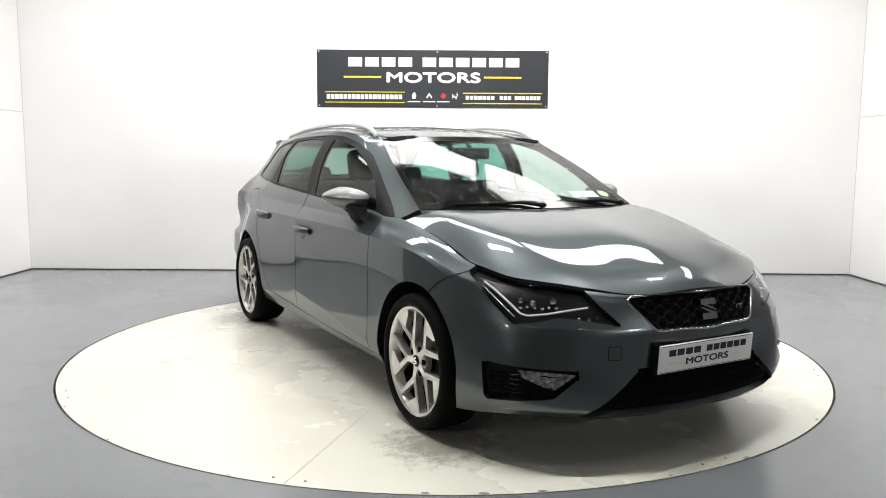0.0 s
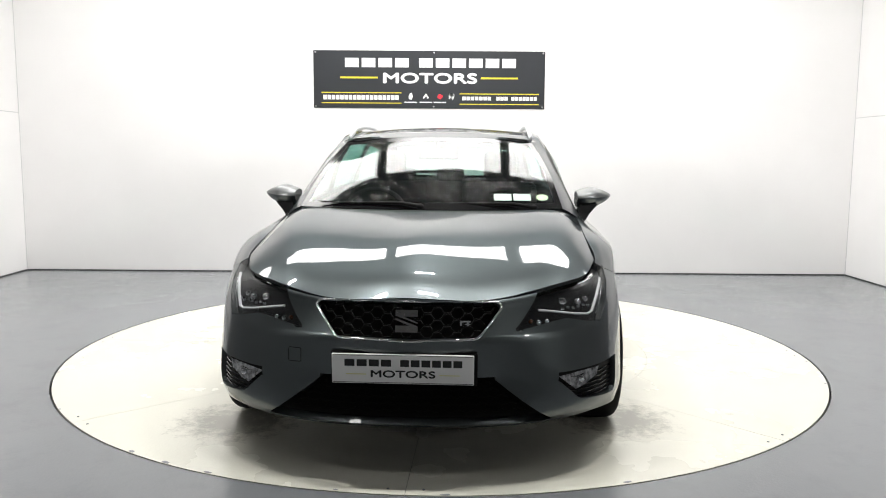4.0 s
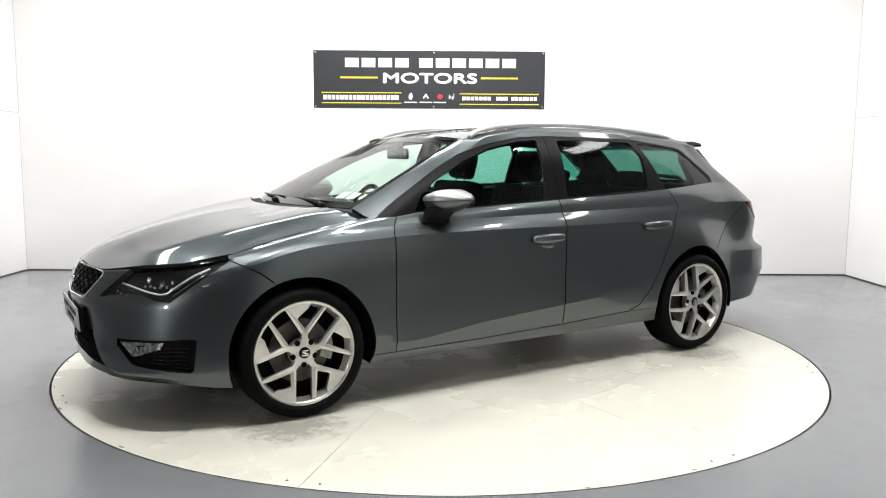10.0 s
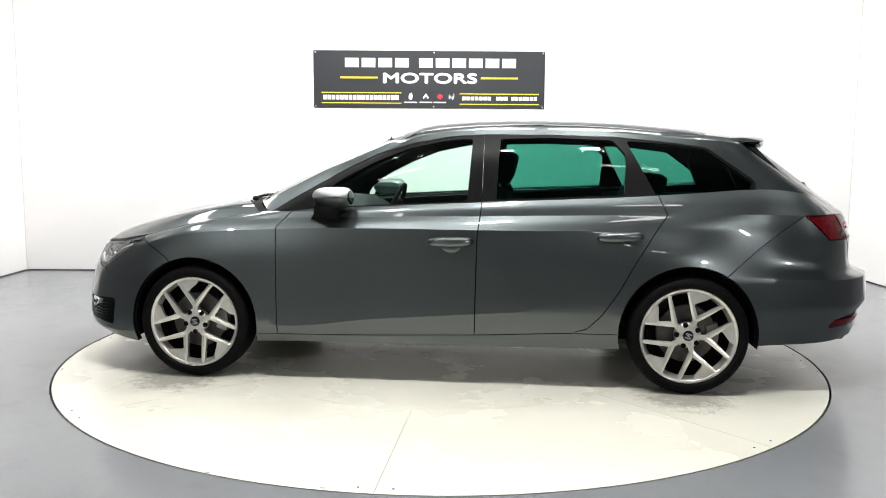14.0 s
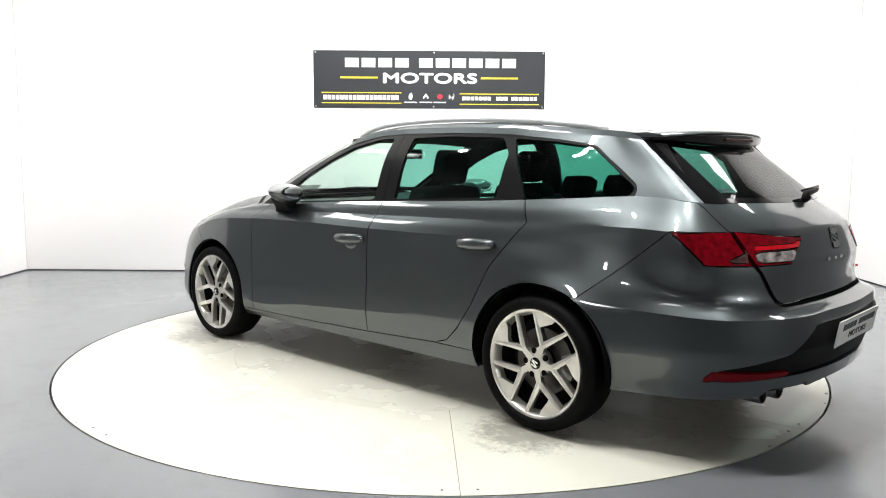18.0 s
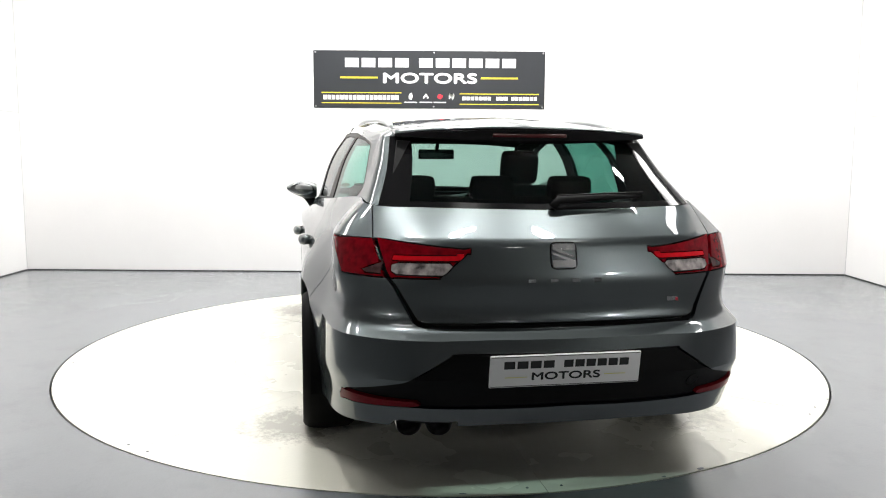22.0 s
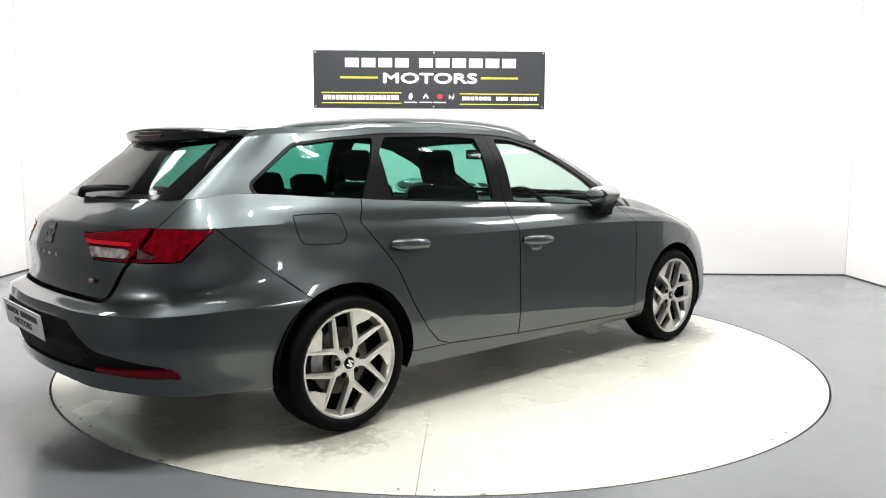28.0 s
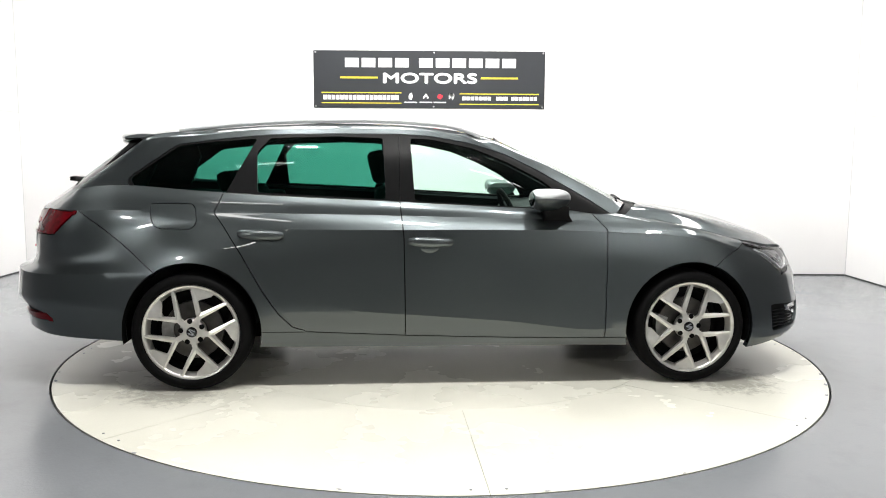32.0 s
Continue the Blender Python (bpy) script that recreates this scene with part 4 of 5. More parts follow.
    disc = lathe([(.06, -.085), (.150, -.085), (.152, -.088), (.152, -.108), (.06, -.108)], 48)
    cal = bmesh.new()
    rows = []
    for i in range(9):
        a = radians(158 + 44 * i / 8)
        rows.append([cal.verts.new((r * math.cos(a), y, r * math.sin(a))) for r, y in ((.105, -.07), (.165, -.07), (.165, -.12), (.105, -.12))])
    for p, q in zip(rows, rows[1:]):
        for j in range(4):
            cal.faces.new((p[j], p[(j + 1) % 4], q[(j + 1) % 4], q[j]))
    cal.faces.new(rows[0][::-1]), cal.faces.new(rows[-1])
    bmesh.ops.recalc_face_normals(cal, faces=cal.faces)
    back = lathe([(.0, -.125), (.20, -.125), (.204, -.13), (.0, -.14)], 32)
    return tyre, rim, barrel, spokes, hub, cap, bolt_holes, disc, cal, back


def build_wheels(car):
    tyre, rim, barrel, spokes, hub, cap, bolt_holes, disc, cal, back = wheel_mesh_parts()
    for bm in (tyre, rim, barrel, hub, cap, disc, back):
        bmesh.ops.recalc_face_normals(bm, faces=bm.faces)
    M = [("tyre", mesh_of("tyre", tyre, M_TYRE, 40)), ("rim", mesh_of("rim", rim, M_ALLOY, 40)), ("barrel", mesh_of("barrel", barrel, M_HUBDARK, 40)), ("hub", mesh_of("hub", hub, M_ALLOY, 35)),
         ("centre_cap", mesh_of("centre_cap", cap, M_GLOSS, 40)), ("brake_disc", mesh_of("brake_disc", disc, M_DISCBRAKE, 40)),
         ("brake_caliper", mesh_of("brake_caliper", cal, M_CALIPER, 40)), ("dust_shield", mesh_of("dust_shield", back, M_HUBDARK, 40))]
    M += [("spoke", mesh_of("spoke", b, M_ALLOY, 12)) for b in spokes] + [("bolt_hole", mesh_of("bolt_hole", b, M_VOID, 40)) for b in bolt_holes]
    e = bmesh.new()
    box(e, -.016, -.0095, .007, .016, -.008, .014), box(e, -.016, -.0095, -.014, .016, -.008, -.007), box(e, -.017, -.0095, -.0038, .017, -.008, .0038, m=pose(0, 0, 0, 0, -28, 0))
    M.append(("emblem", mesh_of("emblem", e, M_CHROME)))
    for x, z, s, turn in ((WHEEL_F[0], WHEEL_F[1], 1, 0), (WHEEL_R[0], WHEEL_F[1], 1, -20), (WHEEL_F[0], WHEEL_F[1], -1, 24), (WHEEL_R[0], WHEEL_F[1], -1, -24)):
        w = tagged(new("wheel"), "silver alloy wheel with V spokes")
        w.parent = car
        w.matrix_basis = pose(x, .880 * s, z, 0, 0, 0 if s > 0 else 180) @ pose(0, 0, 0, 0, turn, 0)
        for name, me in M:
            o = new(name, me)
            o.parent = w
            if name == "brake_caliper":      # to the rear of the rear hubs, ahead of the front ones' discs
                o.matrix_basis = pose(0, 0, 0, 0, -turn + (180 if s < 0 else 0), 0)
        # inner wheel housing
        drop = .28 if x > 0 else .19
        bm = lathe([(.3515, .030), (.350, -.30), (.05, -.31)], 40, a0=-drop, a1=math.pi + drop)
        bmesh.ops.recalc_face_normals(bm, faces=bm.faces)
        bmesh.ops.reverse_faces(bm, faces=bm.faces)
        part("wheel_housing", bm, M_VOID, car, m=pose(x, .83 * s, z + .004, 0, 0, 0 if s > 0 else 180))


# ---------------- lettering ----------------
def letters(text, size, material, stretch=1.0, depth=0.002, bold=0.0):
    """Raised letters centred on the origin in the plane of x and z, facing -y; bold widens the strokes."""
    cu = bpy.data.curves.new("letters", "FONT")
    cu.body, cu.size, cu.extrude, cu.align_x, cu.align_y = text, size, depth, "CENTER", "CENTER"
    ob = bpy.data.objects.new("letters", cu)
    me = bpy.data.meshes.new_from_object(ob)
    bpy.data.objects.remove(ob)
    me.transform(pose(0, 0, 0, 90) @ Matrix.Diagonal((stretch, 1, 1, 1)))
    bm = bmesh.new()
    for k, (dx, dz) in enumerate(((0, 0), (-1, 0), (1, 0), (0, -1), (0, 1)) if bold else ((0, 0),)):
        n = len(bm.verts)
        bm.from_mesh(me)
        bmesh.ops.translate(bm, vec=(dx * bold, -.0002 * k, dz * bold), verts=list(bm.verts)[n:])
    bm.to_mesh(me)
    bm.free()
    me.materials.append(material)
    return me


def bar_word(parent, name, mat, x0, x1, z0, z1, n, y=0.0, depth=0.002):
    """A word as plain bars, n of them, between x0 and x1, on the plane y, facing -y."""
    w = (x1 - x0) / n
    gap = .09 if n > 1 else 0
    for i in range(n):
        part(name, boxed(x0 + i * w + w * gap, y - depth, z0, x0 + (i + 1) * w - w * gap, y, z1), mat, parent)


def build_sign():
    x0, x1, z0, z1 = -1.316, 1.040, 1.700, 2.276
    cx, cz, W, H = (x0 + x1) / 2, (z0 + z1) / 2, x1 - x0, z1 - z0
    sign = thing("wall_sign", boxed(-W / 2, -.006, -H / 2, W / 2, 0, H / 2, bevel=.002), M_SIGN, "charcoal wall sign with white and yellow lettering, screwed to the wall", "sign",
                 m=pose(cx, ROOM_B - .002, cz))

    def px(x, y):      # from fractions of the sign's width and height
        return (x - .5) * W, (.5 - y) * H
    front = -.0065

    def bars(name, mat, fx0, fx1, fy0, fy1, n):
        a, b = px(fx0, fy1), px(fx1, fy0)
        bar_word(sign, name, mat, a[0], b[0], a[1], b[1], n, front)
    bars("name_bar", M_WHITE, .130, .418, .130, .290, 4), bars("name_bar", M_WHITE, .450, .880, .130, .290, 6)
    me = letters("MOTORS", .138, M_WHITE, 1.72, bold=.006)
    o = new("lettering", me)
    o.parent = sign
    o.location = (px(.502, .485)[0], front - .001, px(.502, .485)[1])
    for a, b in ((.128, .266), (.735, .872)):
        bars("line", M_YELLOW, a - .012, b + .012, .455, .485, 1)
    for a, b, lo, hi in ((.034, .380, .725, .740), (.034, .380, .905, .920), (.632, .975, .735, .752), (.632, .975, .915, .930)):
        bars("line", M_YELLOW, a, b, lo, hi, 1)
    bars("address_bar", M_WHITE, .040, .370, .775, .855, 18), bars("place_bar", M_WHITE, .642, .770, .79, .855, 7)
    bars("number_bar", M_WHITE, .790, .842, .79, .855, 3), bars("number_bar", M_WHITE, .855, .968, .79, .855, 7)
    for fx, mat, shape in ((.420, M_WHITE, [(-.02, -.03), (.012, -.036), (.024, .0), (.01, .038), (-.008, .03), (-.022, .005)]),
                           (.486, M_WHITE, [(-.032, -.012), (0, .032), (.032, -.012), (.022, -.03), (0, .004), (-.022, -.03)]),
                           (.547, M_RED, [(-.028, .0), (-.008, .03), (.028, .012), (.03, -.004), (.006, -.032), (-.03, -.012)]),
                           (.598, M_WHITE, [(-.03, .035), (-.03, -.03), (.0, .0), (.02, .035), (.03, .01), (.012, -.04), (-.002, -.02)])):
        bm = bmesh.new()
        slab(bm, [(x * .95, z * .95) for x, z in shape], .002)
        c = px(fx, .80)
        part("emblem", bm, mat, sign, m=pose(c[0], front, c[1] + .005, 90))
        bars("emblem_bar", M_WHITE, fx - .027, fx + .027, .885, .905, 1) if fx < .59 else None
    for fx in (.009, .52, .991):
        for fy in (.03, .97):
            bm = lathe([(0, -.003), (.006, -.003), (.009, 0)], 10)
            c = px(fx, fy)
            part("screw", bm, M_SCREW, sign, m=pose(c[0], -.006, c[1]))
    return sign
# ---------------- the car: assembly ----------------
from mathutils.bvhtree import BVHTree


def mirror_bm(bm):
    for v in bm.verts:
        v.co.y = -v.co.y
    bmesh.ops.reverse_faces(bm, faces=bm.faces)
    return bm


def ball(bm, c, r, seg=12):
    """A squashed ball at c with radii r."""
    bmesh.ops.create_uvsphere(bm, u_segments=seg, v_segments=max(6, seg // 2), radius=1, matrix=Matrix.LocRotScale(c, None, r))


def plate_on(car, name, m, label):
    """A number plate with the name as bars, centred on m and facing -y there."""
    p = part(name, boxed(-.262, -.008, -.057, .262, 0, .057, bevel=.003), M_PLATE, car, label, m=m)
    f = -.0085
    bar_word(p, "name_bar", M_INK, -.218, -.038, .010, .036, 4, f, .001), bar_word(p, "name_bar", M_INK, -.012, .222, .010, .036, 6, f, .001)
    o = new("lettering", letters("MOTORS", .037, M_INK, 1.6, .0006, bold=.0011))
    o.parent = p
    o.location = (.0, f, -.020)
    for a, b in ((-.21, -.135), (.135, .21)):
        part("line", boxed(a, f - .0006, -.022, b, f, -.019), M_PLATELINE, p)
    rim = bmesh.new()
    for a in ((-.258, .051, .258, .053), (-.258, -.053, .258, -.051)):
        box(rim, a[0], f - .0004, a[1], a[2], f, a[3])
    part("border", rim, M_INK, p)


def build_mirror(car, s):
    """A door mirror: satin cap over a grey shell, on a black foot, with its glass to the rear."""
    e = tagged(new("door_mirror"), "satin silver door mirror with grey lower shell and black foot")
    e.parent = car
    t = np.linspace(0, 1, 15)
    y = .785 + .195 * t
    fade = np.sqrt(np.clip(1 - ((t - .45) / .57)**4, 0.02, 1))
    xf, xb = np.interp(t, [0, .5, 1], [.665, .645, .555]), np.interp(t, [0, .5, 1], [.435, .428, .440])
    zt, zm, zb = np.interp(t, [0, .45, 1], [1.030, 1.051, 1.020]), np.interp(t, [0, 1], [.996, 1.003]), np.interp(t, [0, .4, 1], [.922, .928, .975])

    def shell(lo, hi, name, mat, grow):
        bm = bmesh.new()
        rows = []
        for i in range(15):
            c, w = (xf[i] + xb[i]) / 2, (xf[i] - xb[i]) / 2 * fade[i] * grow
            row = []
            for k in range(13):
                a = lo + (hi - lo) * k / 12
                ca, sa = math.cos(a), math.sin(a)
                X = math.copysign(abs(ca)**(.75 if ca > 0 else .35), ca) * (1 if sa >= 0 else 1 - .28 * sa * sa)
                Z = abs(sa)**.85
                h = (zt[i] - zm[i]) if sa >= 0 else (zb[i] - zm[i])
                row.append(bm.verts.new((c + X * w, y[i], zm[i] + Z * h * fade[i] * grow)))
            rows.append(row)
        for p, q in zip(rows, rows[1:]):
            for k in range(12):
                bm.faces.new((p[k], q[k], q[k + 1], p[k + 1]))
        bm.faces.new(rows[0]), bm.faces.new(rows[-1][::-1])
        bmesh.ops.recalc_face_normals(bm, faces=bm.faces)
        part(name, mirror_bm(bm) if s < 0 else bm, mat, e, smooth=38)
    shell(-.06, math.pi + .06, "cap", M_SATIN, 1.0)
    shell(math.pi, 2 * math.pi, "lower_shell", M_PAINT, .985)
    bm = bmesh.new()
    rings = [[(.685, .785, .862), (.500, .785, .856), (.500, .822, .856), (.685, .822, .862)], [(.650, .790, .905), (.520, .790, .905), (.520, .850, .905), (.650, .850, .905)],
             [(.635, .800, .960), (.490, .800, .960), (.490, .900, .960), (.635, .900, .960)]]
    rings = [[bm.verts.new(p) for p in r] for r in rings]
    for p, q in zip(rings, rings[1:]):
        for k in range(4):
            bm.faces.new((p[k], p[(k + 1) % 4], q[(k + 1) % 4], q[k]))
    bm.faces.new(rings[0][::-1]), bm.faces.new(rings[-1])
    bmesh.ops.bevel(bm, geom=list(bm.edges), offset=.010, segments=2, profile=.6, affect="EDGES")
    bmesh.ops.recalc_face_normals(bm, faces=bm.faces)
    part("foot", mirror_bm(bm) if s < 0 else bm, M_PLASTIC, e, smooth=40)
    bm = bmesh.new()
    ball(bm, (.440, .880, .994), (.004, .078, .040), 20)
    part("mirror_glass", mirror_bm(bm) if s < 0 else bm, M_BULB, e, smooth=40)


def build_handle(parent, x, y, z, s, tilt):
    """A door handle: a thick grip over a bulging cup, with a strip for its highlight."""
    bm = bmesh.new()
    n = 15
    bow = [math.sin(math.pi * i / (n - 1)) for i in range(n)]
    pts = [(x + .110 - .220 * i / (n - 1), y + .006 + .026 * bow[i]**.5, z + .004 + tilt * (i / (n - 1) - .5)) for i in range(n)]
    tube(bm, pts, [.013 + .0085 * b**.4 for b in bow], 12, flat=1.25)
    h = part("door_handle", mirror_bm(bm) if s < 0 else bm, M_PAINT, parent, smooth=45)
    bm = bmesh.new()
    # a ball in place of the hollow cup, for its bright reflected crescent
    ball(bm, (x - .004, y - .002, z - .026), (.054, .014, .032), 24)
    part("handle_cup", mirror_bm(bm) if s < 0 else bm, M_PAINT, h, smooth=45)
    bm = bmesh.new()
    # bright strip added for the highlight along the grip's upper edge
    tube(bm, [(p[0], p[1] + .0120 * b**.4, p[2] + .0125) for p, b in zip(pts, bow)][2:-2], .0016, 6)
    part("grip_highlight", mirror_bm(bm) if s < 0 else bm, M_CHROME, h, smooth=45)


def build_seat(car, x, y, rear=False):
    e = tagged(new("car_seat"), "charcoal cloth seat with headrest")
    e.parent = car
    lean = pose(x, y, .50, 0, -14, 0)
    part("cushion", boxed(x - .02, y - .25, .36, x + .50, y + .25, .52, bevel=.05, seg=3), M_SEAT, e, smooth=50)
    part("backrest", boxed(-.07, -.25, -.02, .07, .25, .56, bevel=.06, seg=3, m=lean), M_SEAT, e, smooth=50)
    part("headrest", boxed(-.055, -.108, .580, .055, .108, .768, bevel=.045, seg=3, m=lean), M_SEAT, e, smooth=50)
    for d in (-.05, .05):
        bm = bmesh.new()
        tube(bm, [(0, d, .5), (0, d, .65)], .006, 6)
        bmesh.ops.transform(bm, matrix=lean, verts=bm.verts)
        part("headrest_post", bm, M_CHROME, e, smooth=40)


def build_cabin(car):
    floor = bmesh.new()
    box(floor, -1.95, -.60, .22, 1.1, .60, .30)
    part("underbody", floor, M_VOID, car)
    # unseen plate added to keep light from under the car
    part("floor_pan", boxed(-.94, -.80, .212, .94, .80, .2195), M_VOID, car)
    part("front_underbody", boxed(1.105, -.55, .215, 1.98, .55, .50), M_VOID, car)
    part("load_floor", boxed(-2.05, -.60, .60, -1.05, .60, .66, bevel=.01), M_TRIM, car)
    part("side_trim", boxed(-2.0, .58, .3, -1.0, .66, .98, bevel=.02), M_TRIM, car)
    part("side_trim", boxed(-2.0, -.66, .3, -1.0, -.58, .98, bevel=.02), M_TRIM, car)
    # black boxes added to stop light showing through the door gaps
    for s in (1, -1):
        part("inner_sill", boxed(-.96, min(.76 * s, .79 * s), .235, .96, max(.76 * s, .79 * s), .62), M_VOID, car)
    part("bulkhead", boxed(.98, -.70, .25, 1.02, .70, .90), M_VOID, car)
    for s in (1, -1):     # lining of the rearmost pillars and of the roof's edge
        bm = bmesh.new()
        shape = [(-1.62, 1.02), (-1.95, 1.02), (-1.70, 1.275), (-1.56, 1.285), (-1.54, 1.20)]
        for dy in (0, -.05):
            f = [bm.verts.new((x, (.575 - (z - 1.02) * .26 + dy) * s, z)) for x, z in shape]
            bm.faces.new(f)
        fs = list(bm.verts)
        for i in range(5):
            bm.faces.new((fs[i], fs[(i + 1) % 5], fs[5 + (i + 1) % 5], fs[5 + i]))
        bmesh.ops.recalc_face_normals(bm, faces=bm.faces)
        part("pillar_lining", bm, M_TRIM, car)
    # dashboard: a swept section with a hood over the dials
    bm = bmesh.new()
    rows = []
    for i in range(25):
        y = -.70 + 1.40 * i / 24
        hood = .035 * math.exp(-((y + .36) / .20)**2)
        rows.append([bm.verts.new((px, y, pz)) for px, pz in ((1.0, .90), (.90, .925), (.70, .925 + hood), (.56, .905 + hood * 1.3), (.50, .87), (.49, .78), (.55, .66), (.62, .45))])
    for p, q in zip(rows, rows[1:]):
        for j in range(7):
            bm.faces.new((p[j], q[j], q[j + 1], p[j + 1]))
    part("dashboard", bm, M_DASH, car, smooth=45)
    part("centre_console", boxed(-.25, -.11, .26, .60, .11, .56, bevel=.03, seg=2), M_TRIM, car, smooth=50)
    wheel = new("steering_wheel")
    wheel.parent = car
    wheel.matrix_basis = pose(.42, -.37, .86, 0, 66, 0)
    bm = bmesh.new()
    n = 36
    ring = [(.175 * math.cos(2 * math.pi * i / n), .185 * math.sin(2 * math.pi * i / n), 0) for i in range(n + 1)]
    tube(bm, ring, .015, 8, caps=False)
    part("rim", bm, M_TRIM, wheel, smooth=60)
    part("hub", boxed(-.075, -.065, -.03, .06, .065, .02, bevel=.02, seg=2), M_TRIM, wheel, smooth=50)
    for a, b in (((-.0, -.16), (0, -.05)), ((0, .05), (0, .16)), ((.05, 0), (.16, 0))):
        bm = bmesh.new()
        tube(bm, [(a[0], a[1], -.005), (b[0], b[1], -.005)], .014, 8, flat=.5)
        part("spoke", bm, M_SATIN, wheel, smooth=50)
    bm = bmesh.new()
    tube(bm, [(.0, 0, -.02), (0, 0, -.25)], .03, 10)
    part("column", bm, M_TRIM, wheel, smooth=50)
    for y in (.37, -.37):
        build_seat(car, -.19, y)
    e = tagged(new("rear_bench"), "charcoal cloth rear bench with three headrests")
    e.parent = car
    lean = pose(-1.02, 0, .50, 0, -18, 0)
    part("cushion", boxed(-1.02, -.62, .36, -.55, .62, .50, bevel=.05, seg=2), M_SEAT, e, smooth=50)
    part("backrest", boxed(-.07, -.62, -.02, .07, .62, .545, bevel=.05, seg=2, m=lean), M_SEAT, e, smooth=50)
    for y in (-.38, 0, .38):
        part("headrest", boxed(-.045, y - .108, .54, .045, y + .108, .655, bevel=.04, seg=2, m=lean), M_SEAT, e, smooth=50)
    bm = bmesh.new()
    tube(bm, [(.30, 0, 1.30), (.36, 0, 1.25)], .012, 8)
    m = part("interior_mirror", boxed(.35, -.12, 1.195, .375, .12, 1.26, bevel=.012, seg=2), M_GLOSS, car, smooth=50)
    part("mirror_stem", bm, M_TRIM, m)
    part("mirror_glass", boxed(.3465, -.11, 1.203, .349, .11, 1.252), M_BULB, m)


def build_car():
    car = tagged(new("car"), "dark grey metallic estate car with silver alloy wheels, rain-spotted", "car")
    shell = side_shell()
    screen, cabin, back, rims, head_front, head_rear = cabin_shell()
    S, C = parts_of(shell, label_side), parts_of(cabin, label_cabin)
    tree = BVHTree.FromBMesh(shell)
    PT = [M_PAINT, M_TRIM]

    def on_side(x, z):
        h = tree.ray_cast(Vector((x, 3, z)), Vector((0, -1, 0)))
        return h[0], h[1]

    def on_front(y, z):
        h = tree.ray_cast(Vector((4, y, z)), Vector((-1, 0, 0)))
        return h[0], h[1]

    def on_rear(y, z):
        h = tree.ray_cast(Vector((-4, y, z)), Vector((1, 0, 0)))
        return h[0], h[1]

    # ---- panels that cross the middle
    fb = part("front_bumper", both(S["front_bumper"], depth=.03, lining=False), PT, car, smooth=32)
    rb = part("rear_bumper", both(S["rear_bumper"], depth=.03, right=S["exhaust_cut"]), PT, car, smooth=22)
    part("exhaust_recess", panel(S["exhaust_cut"], inset=0, side=1, depth=.02, push=.035), M_VOID, rb, smooth=40)
    gate = part("tailgate", both(S["gate"], depth=.02, lining=True), PT, car, smooth=32)
    part("gate_gap", both(S["gate_gap"], inset=0, depth=.004, push=.016), M_VOID, gate, "black tailgate gap, widened to stand for the ledge's shade", smooth=32)
    part("rear_valance", both(S["valance"], depth=.02, push=.012), M_PLASTIC, rb, "black textured valance", smooth=32)
    hood_g = coons(BELT[:5], COWL, HOOD_MID, BELT[4:7], 44, 44)
    line = np.interp(hood_g[..., 0], [1.0, 1.34, 1.67, 1.85, 2.1], [.68, .640, .560, .495, .40])
    y_out = np.maximum(hood_g[-1:, :, 1], line + .04)
    fade = np.clip((2.12 - hood_g[..., 0]) / .25, 0, 1) * np.clip((hood_g[..., 0] - .98) / .2, 0, 1)
    inner, outer = np.clip(hood_g[..., 1] / line, 0, 1)**2, np.clip((y_out - hood_g[..., 1]) / (y_out - line), 0, 1)**1.2
    hood_g[..., 2] += fade * (.004 + .017 * np.where(hood_g[..., 1] < line, inner, outer)) * np.clip((y_out - hood_g[..., 1]) / .03, 0, 1)
    for _ in range(8):     # soften the creases
        hood_g[1:-1, 1:-1, 2] = .5 * hood_g[1:-1, 1:-1, 2] + .125 * (hood_g[2:, 1:-1, 2] + hood_g[:-2, 1:-1, 2] + hood_g[1:-1, 2:, 2] + hood_g[1:-1, :-2, 2])
        hood_g[0, 1:-1, 2] = .5 * hood_g[0, 1:-1, 2] + .25 * (hood_g[1, 1:-1, 2] + .5 * hood_g[0, 2:, 2] + .5 * hood_g[0, :-2, 2])
    hb = grid_mesh(hood_g[:, :-3])
    hb.normal_update()
    part("hood", both(list(hb.faces), inset=.0022, depth=.02), M_PAINT, car, smooth=24)
    cb = grid_mesh(hood_g[:, -4:] - np.array([0, 0, .014]))
    cb.normal_update()
    part("cowl", both(list(cb.faces), inset=0, depth=.01), M_PLASTIC, car, smooth=40)
    rg = coons(RAIL[:4], RAIL[10:][::-1], ROOF_MID, RAIL[3:11], 20, 44)
    rbm = grid_mesh(rg)
    rbm.normal_update()
    roof = part("roof", both(list(rbm.faces), inset=.001, depth=.03, lining=True), PT, car, smooth=30)
    for g, nm in ((head_front, "roof_header"), (head_rear, "gate_header")):
        b = grid_mesh(g)
        b.normal_update()
        part(nm, both(list(b.faces), inset=0, depth=.012, lining=True), PT, roof if nm == "roof_header" else gate, smooth=40)
    ws = part("windscreen", both(list(screen.faces), inset=0, depth=.004), G_SCREEN, car, "rain-spotted windscreen", smooth=40)
    part("rear_window", both(list(back.faces), inset=0, depth=.004), G_REAR, gate, "tinted rear glass", smooth=40)
    rw = bpy.data.objects["rear_window"]
    for edge, parent in zip(rims, (ws, rw)):     # black printed border of the glass, widened at the rear's sides for the dark cabin
        for b in edge:
            if b is edge[0]:
                for s in (1, -1):
                    part("printed_border", panel(list(b.faces), inset=0, depth=.005, side=s), M_BORDER, parent, smooth=40)
            else:
                part("printed_border", both(list(b.faces), inset=0, depth=.005), M_BORDER, parent, smooth=40)
            b.free()

